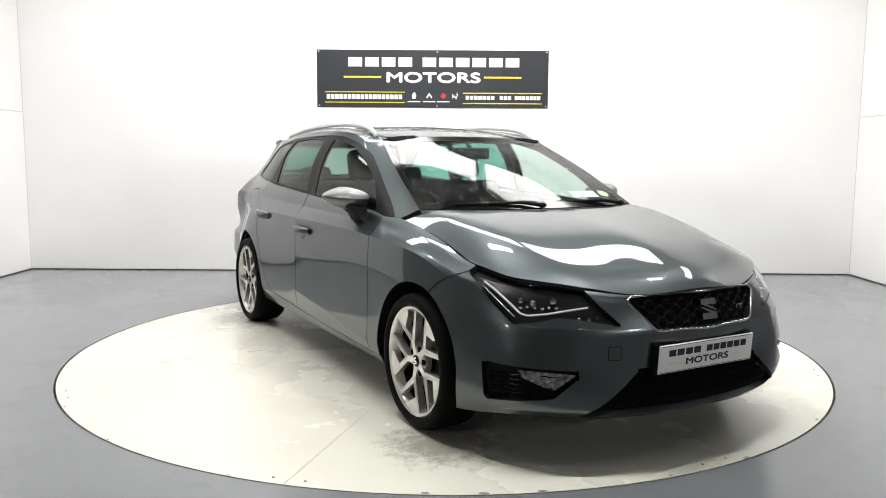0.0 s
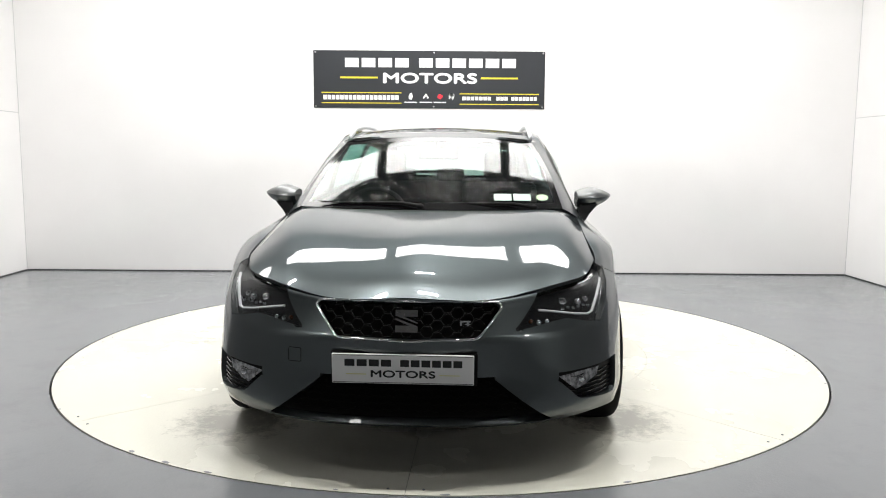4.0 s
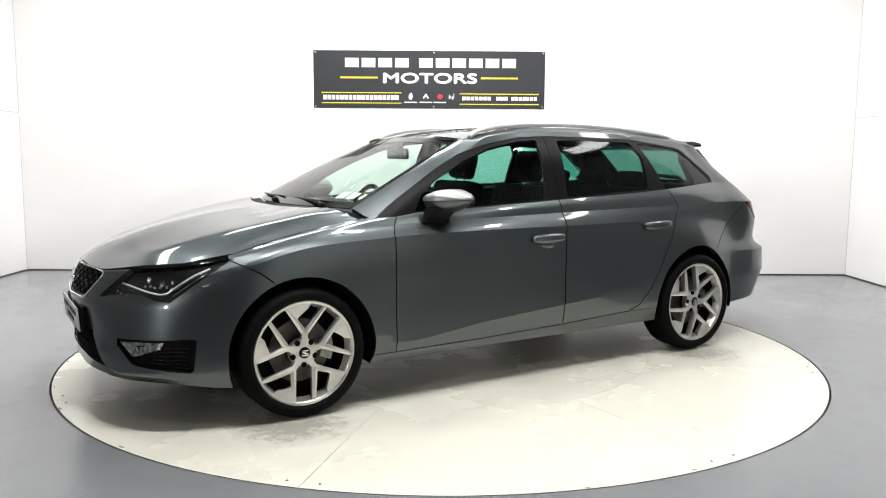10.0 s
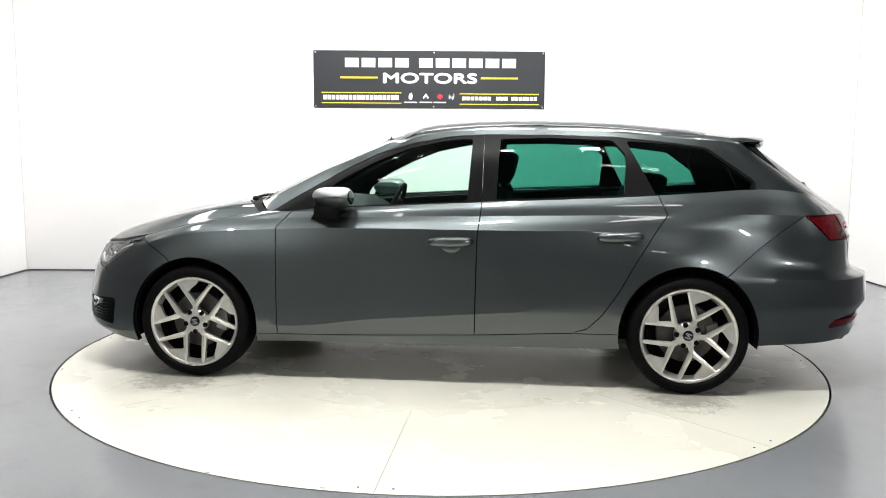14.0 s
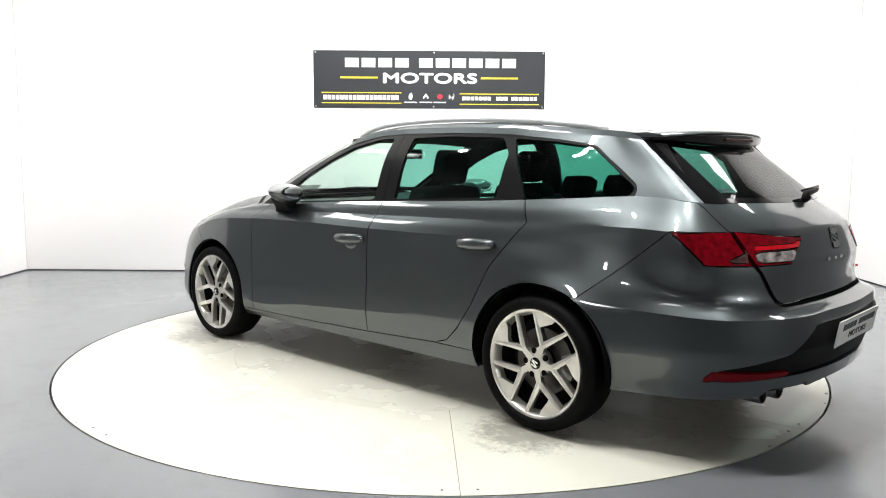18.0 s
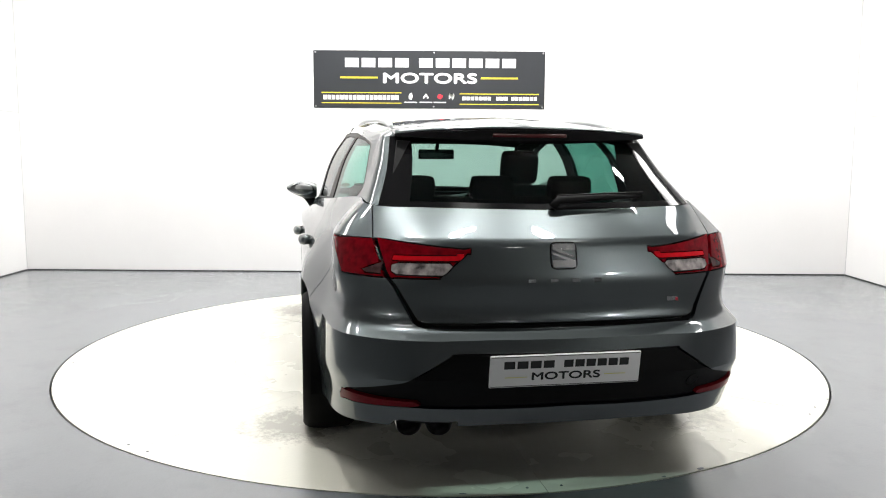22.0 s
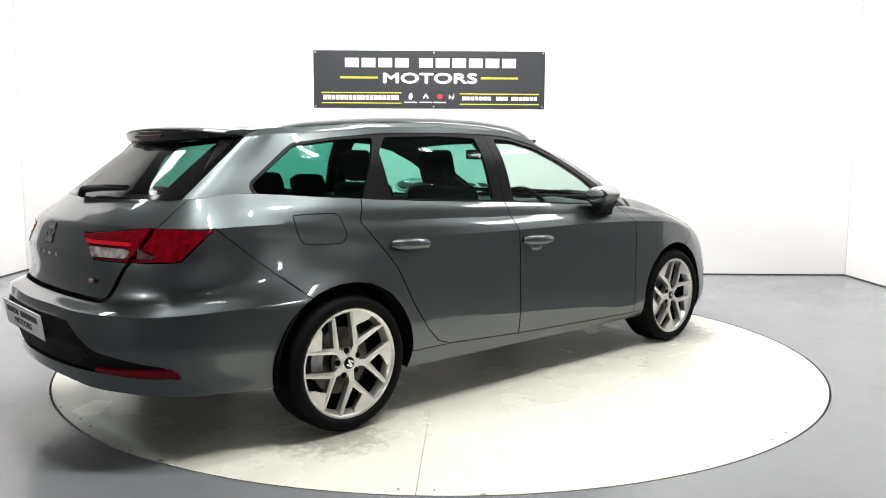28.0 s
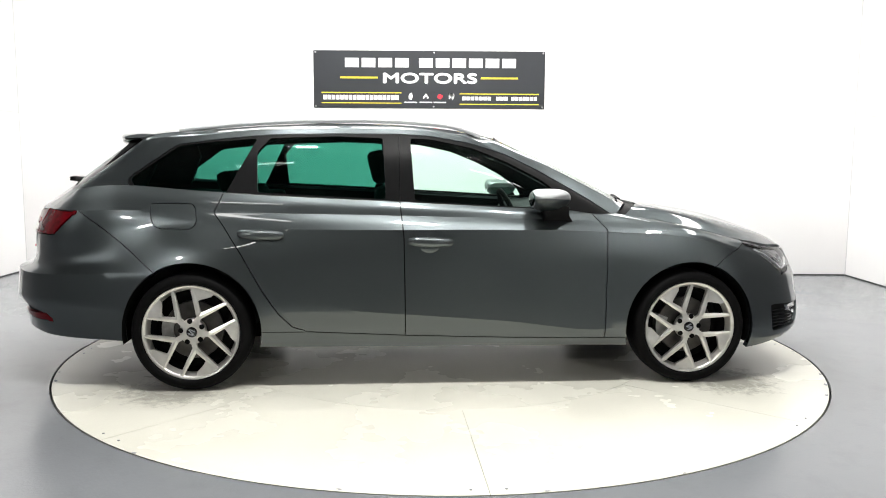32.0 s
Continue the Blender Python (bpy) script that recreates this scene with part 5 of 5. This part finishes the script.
    # ---- panels on each side
    for s in (1, -1):
        quarter = S["quarter"] + (S["fuel"] if s > 0 else [])
        part("front_fender", panel(S["fender"], side=s, depth=.03), M_PAINT, car, smooth=16)
        q = part("rear_quarter", panel(quarter, side=s, depth=.03, lining=True), PT, car, smooth=16)
        if s < 0:
            part("fuel_flap", panel(S["fuel"], side=s), M_PAINT, q, smooth=32)
        part("sill", panel(S["sill"], side=s, depth=.03), M_PAINT, car, smooth=16)
        fd = part("front_door", panel(S["front_door"], inset=.003, side=s, depth=.04, lining=True), PT, car, smooth=9)
        rd = part("rear_door", panel(S["rear_door"], inset=.003, side=s, depth=.04, lining=True), PT, car, smooth=9)
        part("side_frame", panel(C["frame"], inset=.0005, side=s, depth=.03, lining=True), PT, car, smooth=32)
        part("window_trim", panel(C["trim_front"], inset=.0012, side=s, depth=.02, push=.003, lining=True), M_PILLAR, fd, "satin black window frame", smooth=32)
        part("window_trim", panel(C["trim_rear"], inset=.0012, side=s, depth=.02, push=.003, lining=True), M_PILLAR, rd, "satin black window frame", smooth=32)
        part("window", panel(C["pane_front"], inset=0, side=s, depth=.004, push=.007), G_CLEAR, fd, smooth=40)
        part("window", panel(C["pane_rear"], inset=0, side=s, depth=.004, push=.007), G_DARK, rd, "dark privacy glass", smooth=40)
        part("quarter_window", panel(C["pane_quarter"], inset=0, side=s, depth=.004, push=.006), G_DARK, q, "dark privacy glass", smooth=40)
        yf, yr = on_side(-.089, .765)[0].y, on_side(-.96, .803)[0].y
        build_handle(fd, -.089, yf - .004, .770, s, .006), build_handle(rd, -.96, yr - .004, .806, s, .010)
        build_mirror(car, s)
        # headlamp: black bowl, light guide, projectors, clear cover
        hl = part("headlamp", panel(S["headlamp"], inset=.001, side=s, depth=.02, push=.03), M_BOWL, car, "black-bezelled headlamp with white light guide", smooth=40)
        part("cover", panel(S["headlamp"], inset=.003, side=s, depth=.004, push=.002), G_LENS, hl, smooth=40)

        def lamp_line(pts, r, mat, name, sink=.02, flat=.7):
            out = []
            for y, z in pts:
                p, n = on_front(y, z)
                out.append(p - n * sink)
            bm = bmesh.new()
            tube(bm, out, r, 8, flat=flat)
            part(name, mirror_bm(bm) if s < 0 else bm, mat, hl, smooth=60)
        lamp_line([(.495, .640), (.53, .635), (.58, .626), (.64, .614), (.695, .606), (.715, .612), (.738, .655), (.757, .695), (.768, .720)], .0065, M_DRL, "light_guide", .010)
        lamp_line([(.735, .600), (.765, .660), (.778, .700)], .003, M_CHROME, "bezel_line", .012)
        for y, z, r, mt in ((.60, .665, .024, M_BULB), (.665, .655, .022, M_BULB), (.70, .662, .017, M_BULB), (.50, .600, .015, M_BULB), (.535, .602, .013, M_BULB), (.47, .606, .014, M_AMBER)):
            p, n = on_front(y, z)
            bm = bmesh.new()
            ball(bm, p - n * .026, (r * .5, r * .7, r * .7), 14)
            part("lamp_unit", mirror_bm(bm) if s < 0 else bm, mt, hl, smooth=60)
        for i in range(7):
            y = .60 + .022 * i
            p, n = on_front(y, .640 + .003 * math.sin(i * 2.1))
            bm = bmesh.new()
            box(bm, -.006, -.007, -.006, .006, .007, .006, bevel=.002, m=Matrix.Translation(p - n * .024))
            part("lamp_cell", mirror_bm(bm) if s < 0 else bm, M_BULB, hl)
        # fog lamp in a black surround
        fg = part("fog_surround", panel(S["fog"], inset=.0, side=s, depth=.02, push=.022), M_PLASTIC, fb, "black textured fog lamp surround", smooth=40)
        for k in range(6):
            z = .285 + .018 * k
            pts = []
            for j in range(9):
                y = .60 + .215 * j / 8
                hit, n = on_front(y, z + .004 * (j % 2))
                if hit is not None:
                    pts.append(hit - n * .019)
            bm = bmesh.new()
            tube(bm, pts, .0035, 5)
            part("slat", mirror_bm(bm) if s < 0 else bm, M_GLOSS, fg, smooth=50)
        bm = bmesh.new()
        out = []
        for y, z in ((.575, .388), (.745, .398), (.735, .368), (.68, .340), (.645, .330)):
            hit, n = on_front(y, z)
            out.append(hit - n * .010)
        lo = [bm.verts.new(p) for p in out]
        hi = [bm.verts.new(p - Vector((.02, 0, 0))) for p in out]
        bm.faces.new(lo), bm.faces.new(hi[::-1])
        for i in range(5):
            bm.faces.new((lo[i], hi[i], hi[(i + 1) % 5], lo[(i + 1) % 5]))
        fl = part("fog_lamp", mirror_bm(bm) if s < 0 else bm, M_FOG, fb, "clear fog lamp")
        for y, z, r in ((.665, .366, (.004, .012, .012)),):
            hit, n = on_front(y, z)
            bm = bmesh.new()
            ball(bm, hit - n * .008, r, 14)
            part("reflector", mirror_bm(bm) if s < 0 else bm, M_BULB, fl, smooth=60)
        # tail lamps: outer on the body, inner on the gate
        lo_ = part("tail_lamp", panel(S["lamp_outer"], inset=.004, side=s, depth=.03, push=-.004), M_REDDEEP, car, "red tail lamp with dark smoked edge", smooth=40)
        li_ = part("tail_lamp", panel(S["lamp_inner"], inset=.004, side=s, depth=.02, push=-.003), M_REDDEEP, gate, "red and clear tail lamp", smooth=40)

        part("reversing_lens", panel(S["reverse"], inset=.001, side=s, depth=.01, push=-.004), M_CLEARLENS, li_, smooth=40)
        part("light_bar", panel(S["light_bar"], inset=.0, side=s, depth=.01, push=-.004), M_REDLENS, li_, smooth=40)
        part("signal_lens", panel(S["signal"], inset=.001, side=s, depth=.01, push=-.005), M_SMOKE, lo_, smooth=40)
        part("rear_reflector", panel(S["reflector"], inset=.001, side=s, depth=.02, push=-.001), M_REFLEX, rb, "red rear reflector", smooth=40)
        # parking sensors
        for x_hit in ((on_front(.58, .465)), (on_rear(.60, .575)), (on_rear(.30, .59))):
            p, n = x_hit
            bm = bmesh.new()
            bmesh.ops.create_circle(bm, cap_ends=True, segments=14, radius=.0085)
            m = Matrix.Translation(p + n * .0012) @ n.to_track_quat("Z", "Y").to_matrix().to_4x4()
            bmesh.ops.transform(bm, matrix=m, verts=bm.verts)
            part("parking_sensor", mirror_bm(bm) if s < 0 else bm, M_PAINT, fb if p.x > 0 else rb)
        # roof rail
        k = [(.205, .545, 1.322), (.16, .540, 1.348), (.05, .536, 1.378), (-.12, .534, 1.396), (-.35, .532, 1.406), (-.65, .527, 1.405), (-.95, .520, 1.393), (-1.22, .512, 1.371), (-1.38, .507, 1.352), (-1.43, .505, 1.338)]
        kk = chord(k)
        bm = bmesh.new()
        tube(bm, [(p[0], p[1] * s, p[2]) for p in hermite(kk, k, np.linspace(0, kk[-1], 40))], .0125, 10, flat=1.25)
        part("roof_rail", bm, M_RAIL, car, "silver roof rail", smooth=60)

    # ---- nose
    gr = part("grille", both(S["grille"], inset=0, depth=.01, push=.03), M_VOID, fb, "black honeycomb grille in a chrome frame", smooth=40)
    pts = []
    for y, z in GRILLE:
        if y >= 0:
            p, n = on_front(y, z)
            pts.append(p + n * .001)
    top_mid, low_mid = on_front(0.001, .679)[0], on_front(0.001, .541)[0]
    ring = [top_mid] + pts + [low_mid]
    ring = ring + [Vector((p.x, -p.y, p.z)) for p in ring[::-1]] + [top_mid]
    bm = bmesh.new()
    tube(bm, ring, .0048, 8, caps=False)
    part("chrome_frame", bm, M_CHROME, gr, smooth=70)
    for r in range(6):     # flat hexagon cells
        z = .562 + .0215 * r
        half = np.interp(z, [.545, .66, .675], [.245, .338, .335])
        out = []
        for i in range(-26, 27):
            y = (i // 2) * .037 + (i % 2) * .025 + (.037 if r % 2 else 0) - .012
            if abs(y) < half:
                zz = z + (.0082 if (i // 2) % 2 else -.0082)
                p, nn = on_front(abs(y) + 1e-4, zz)
                out.append(Vector((p.x - .010, y, p.z)))
        bm = bmesh.new()
        tube(bm, out, .0027, 6)
        part("honeycomb_bar", bm, M_MESH, gr, smooth=60)
    p, n = on_front(.001, .612)
    m = Matrix.Translation(p + n * .004) @ pose(0, 0, 0, 0, -14, 0)

    def s_badge(parent, m, k, mat):
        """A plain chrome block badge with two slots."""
        bm = bmesh.new()
        for shape in ([(-.5, .5), (.5, .5), (.5, .2), (-.12, .2), (.5, -.05), (.5, -.12), (-.5, .24)], [(.5, -.5), (-.5, -.5), (-.5, -.2), (.12, -.2), (-.5, .05), (-.5, .14), (.5, -.22)]):
            slab(bm, [(x * k, y * k) for x, y in shape], .005)
        bmesh.ops.recalc_face_normals(bm, faces=bm.faces)
        part("badge", bm, mat, parent, "chrome badge", m=m)
    s_badge(gr, m @ pose(.004, 0, 0, 90, 0, 90), .082, M_BADGE)
    p, n = on_front(.215, .605)
    bm = bmesh.new()
    box(bm, -.002, -.020, .003, .002, .020, .009), box(bm, -.002, -.020, -.010, .002, -.012, .009), box(bm, -.002, .006, -.010, .002, .013, .009), box(bm, -.002, .0, -.006, .002, .018, -.002)
    part("trim_badge", bm, M_CHROME, gr, m=Matrix.Translation(p - Vector((.006, 0, 0))))
    ik = part("lower_intake", both(S["intake"], inset=0, depth=.02, push=.028), M_VOID, fb, "black lower air intake", smooth=40)
    for r in range(5):
        z = .275 + .026 * r
        half = np.interp(z, [.228, .35, .399], [.51, .345, .29])
        out = []
        for i in range(-16, 17):
            y = half * i / 16
            p, n = on_front(abs(y) + 1e-4, z)
            out.append(Vector((p.x - .020, y, z + (.004 if i % 2 else -.004))))
        bm = bmesh.new()
        tube(bm, out, .003, 5)
        part("intake_bar", bm, M_VOID, ik, smooth=60)
    p, n = on_front(.001, .440)
    plate_on(car, "front_plate", pose(p.x + .012, -.012, .439, 4, 0, 90), "white show plate with black lettering")
    part("plate_holder", boxed(p.x - .03, -.28, .375, p.x + .0015, .262, .50, bevel=.004), M_PLASTIC, fb)
    p, n = on_front(.43, .468)
    bm = bmesh.new()
    tube(bm, [(x, y, 0) for x, y in rounded([(-.026, -.026), (.026, -.026), (.026, .026), (-.026, .026)], .006)] + [(-.026, -.020, 0)], .0012, 5, caps=False)
    part("tow_cover", bm, M_VOID, fb, m=Matrix.Translation(Vector((p.x + .0004, -p.y, p.z))) @ Vector((n.x, -n.y, n.z)).to_track_quat("Z", "Y").to_matrix().to_4x4())
    # ---- tail
    p, n = on_rear(.001, .50)
    plate_on(car, "rear_plate", pose(p.x - .0, .026, .512, 9, 0, -90), "white show plate with black lettering")
    p, n = on_rear(.001, .878)
    tilt = math.degrees(math.atan2(n.z, -n.x))
    s_badge(gate, Matrix.Translation(p) @ pose(0, 0, 0, 0, tilt, 0) @ pose(0, 0, 0, 90, 0, -90), .082, M_BADGE)
    bm = bmesh.new()
    ring = [(.046 * math.copysign(abs(math.cos(a))**.35, math.cos(a)), .046 * math.copysign(abs(math.sin(a))**.35, math.sin(a)), 0) for a in [2 * math.pi * i / 40 for i in range(41)]]
    tube(bm, ring, .003, 6, caps=False)
    part("badge_frame", bm, M_GLOSS, gate, m=Matrix.Translation(p) @ pose(0, 0, 0, 0, tilt, 0) @ pose(0, 0, 0, 90, 0, -90), smooth=60)
    for i in range(4):     # model lettering as plain chrome bars
        y = .117 - .078 * i
        p, n = on_rear(abs(y) + .001, .795)
        part("name_bar", boxed(-.003, -.014, -.0065, .0, .014, .0065, bevel=.001), M_CHROME, gate, m=Matrix.Translation((p.x, y, .795)))
    p, n = on_rear(.40, .735)
    part("trim_badge", boxed(-.003, -.022, -.008, .0, .022, .008, bevel=.001), M_CHROME, gate, m=Matrix.Translation((p.x, -.415, .715)) @ pose(0, 0, 0, 0, 0, 8))
    part("trim_badge", boxed(-.004, -.004, -.005, .0, .001, .005), M_RED, gate, m=Matrix.Translation((p.x - .001, -.432, .713)) @ pose(0, 0, 0, 0, 0, 8))
    p, n = on_rear(.475, .43)
    bm = bmesh.new()
    tube(bm, [(.025 * math.cos(a), .025 * math.sin(a), 0) for a in [2 * math.pi * i / 24 for i in range(25)]], .0014, 6, caps=False)
    part("tow_cover", bm, M_GLOSS, rb, m=Matrix.Translation((p.x + .011, -.475, .43)) @ Vector((n.x, -n.y, n.z)).to_track_quat("Z", "Y").to_matrix().to_4x4())
    # spoiler: a painted blade over a black underside, its trailing edge bowed
    def blade(section, half):
        b = bmesh.new()
        rows = []
        for i in range(25):
            y = -half + 2 * half * i / 24
            e = abs(y / half)**2.4
            rows.append([b.verts.new((px + e * .11 * min(1, max(0, (-1.62 - px) / .16)), y, pz - e * .022 + e * .8 * max(0, 1.325 - pz))) for px, pz in section])
        k = len(section)
        for p_, q_ in zip(rows, rows[1:]):
            for j in range(k):
                b.faces.new((p_[j], p_[(j + 1) % k], q_[(j + 1) % k], q_[j]))
        b.faces.new(rows[0][::-1]), b.faces.new(rows[-1])
        bmesh.ops.recalc_face_normals(b, faces=b.faces)
        return b
    sp = part("roof_spoiler", blade(((-1.56, 1.345), (-1.66, 1.347), (-1.76, 1.343), (-1.818, 1.335), (-1.828, 1.330), (-1.828, 1.325), (-1.64, 1.325), (-1.56, 1.328), (-1.56, 1.336)), .520), M_PAINT, gate, smooth=30)
    part("spoiler_underside", blade(((-1.60, 1.3248), (-1.824, 1.3248), (-1.829, 1.318), (-1.824, 1.276), (-1.812, 1.266), (-1.765, 1.268), (-1.72, 1.290), (-1.66, 1.305)), .522), M_GLOSS, sp, "gloss black underside", smooth=40)
    part("brake_light", boxed(-1.829, -.15, 1.290, -1.80, .15, 1.304, bevel=.003), M_BRAKE, gate, "dark red high brake light")
    # rear wiper
    w = bmesh.new()
    tube(w, [(-2.132, .0, 1.034), (-2.130, -.02, 1.060), (-2.110, -.20, 1.070), (-2.070, -.36, 1.072)], [.017, .016, .011, .006], 10)
    wp = part("rear_wiper", w, M_PLASTIC, gate, smooth=50)
    w = bmesh.new()
    tube(w, [(-2.112, -.02, 1.074), (-2.100, -.20, 1.082), (-2.066, -.37, 1.084)], .006, 6)
    part("blade", w, M_PILLAR, wp, smooth=50)
    # front wipers
    for a in (((1.125, -.04, .968), (1.085, -.14, .982), (1.055, -.33, .980), (1.020, -.50, .980)), ((1.080, .52, .966), (1.062, .42, .980), (1.055, .22, .980), (1.055, .05, .980))):
        w = bmesh.new()
        tube(w, a, [.011, .009, .006, .004], 8)
        ball(w, a[0], (.020, .020, .015), 12)
        wp = part("wiper", w, M_PLASTIC, car, smooth=50)
        w = bmesh.new()
        tube(w, [(x - .016, y + (.10 - .08 * i), z + .001) for i, (x, y, z) in enumerate(a[1:])], .0045, 6)
        part("blade", w, M_GLOSS, wp, smooth=50)
    # exhaust tips
    for x, y, z in ((-2.190, .528, .288), (-2.215, .424, .291)):
        bm = lathe([(.044, .16), (.047, .0), (.045, -.005), (.041, .0), (.039, .12), (.0, .12)], 32)
        bmesh.ops.recalc_face_normals(bm, faces=bm.faces)
        ex = part("exhaust_tip", bm, M_SOOT, car, "sooty twin exhaust tip", m=pose(x, y, z, 0, 0, -90), smooth=40)
    # licence papers on the windscreen
    for y0, w, h, mt, rnd in ((.575, .032, .032, M_GREENPAPER, True), (.47, .045, .034, M_PAPER, False), (.37, .045, .034, M_PAPER, False)):
        zc = 1.005
        xs = np.interp(zc, [.955, 1.14], [1.045 - y0 * .10, .675 - y0 * .08])
        bm = bmesh.new()
        if rnd:
            bmesh.ops.create_circle(bm, cap_ends=True, segments=20, radius=w)
        else:
            slab(bm, [(-w, -h), (w, -h), (w, h), (-w, h)], .001)
        bmesh.ops.rotate(bm, cent=(0, 0, 0), matrix=Matrix.Rotation(radians(90), 3, "Z"), verts=bm.verts)
        part("licence_disc" if rnd else "notice", bm, mt, ws, m=Matrix.Translation((xs - .02, y0, zc)) @ pose(0, 0, 0, 0, 27, 3))
    build_cabin(car)
    build_wheels(car)
    for b in (shell, screen, cabin, back, hb, cb, rbm):
        b.free() if b.is_valid else None
    return car


build_room()
build_sign()
TURNTABLE = build_turntable()
CAR = build_car()
# ---------------- what moves ----------------
HEADING = [(0.0, -60.30), (0.34, -60.32), (0.5, -61.56), (1.0, -65.99), (1.5, -70.52), (2.0, -75.12), (2.5, -79.71), (3.0, -84.22), (3.5, -88.71), (4.5, -97.88), (5.5, -107.06),
           (6.0, -111.60), (7.0, -120.68), (8.0, -129.79), (9.0, -139.04), (10.0, -148.44), (11.0, -157.90), (12.0, -167.39), (13.0, -176.83), (14.0, -186.19),
           (14.5, -190.83), (15.5, -200.10), (16.5, -209.34), (17.0, -213.94), (18.0, -223.10), (19.0, -232.27), (20.0, -241.40), (21.0, -250.53), (22.0, -259.87),
           (23.0, -269.16), (24.0, -278.36), (25.0, -287.97), (25.5, -292.82), (26.5, -302.60), (27.5, -312.40), (28.0, -317.27), (29.0, -326.91), (30.0, -336.46),
           (31.0, -345.92), (32.0, -355.33)]
CAR_OFF = (-0.0466, -0.0103)
PIVOT = (0.005, 0.0)      # the axis on which the table turns


def motions():
    walk(TURNTABLE, [(t, pose(0, 0, 0, 0, 0, a)) for t, a in HEADING])
    walk(CAR, [(t, pose(PIVOT[0], PIVOT[1], 0, 0, 0, a) @ pose(CAR_OFF[0], CAR_OFF[1], 0)) for t, a in HEADING])


motions()
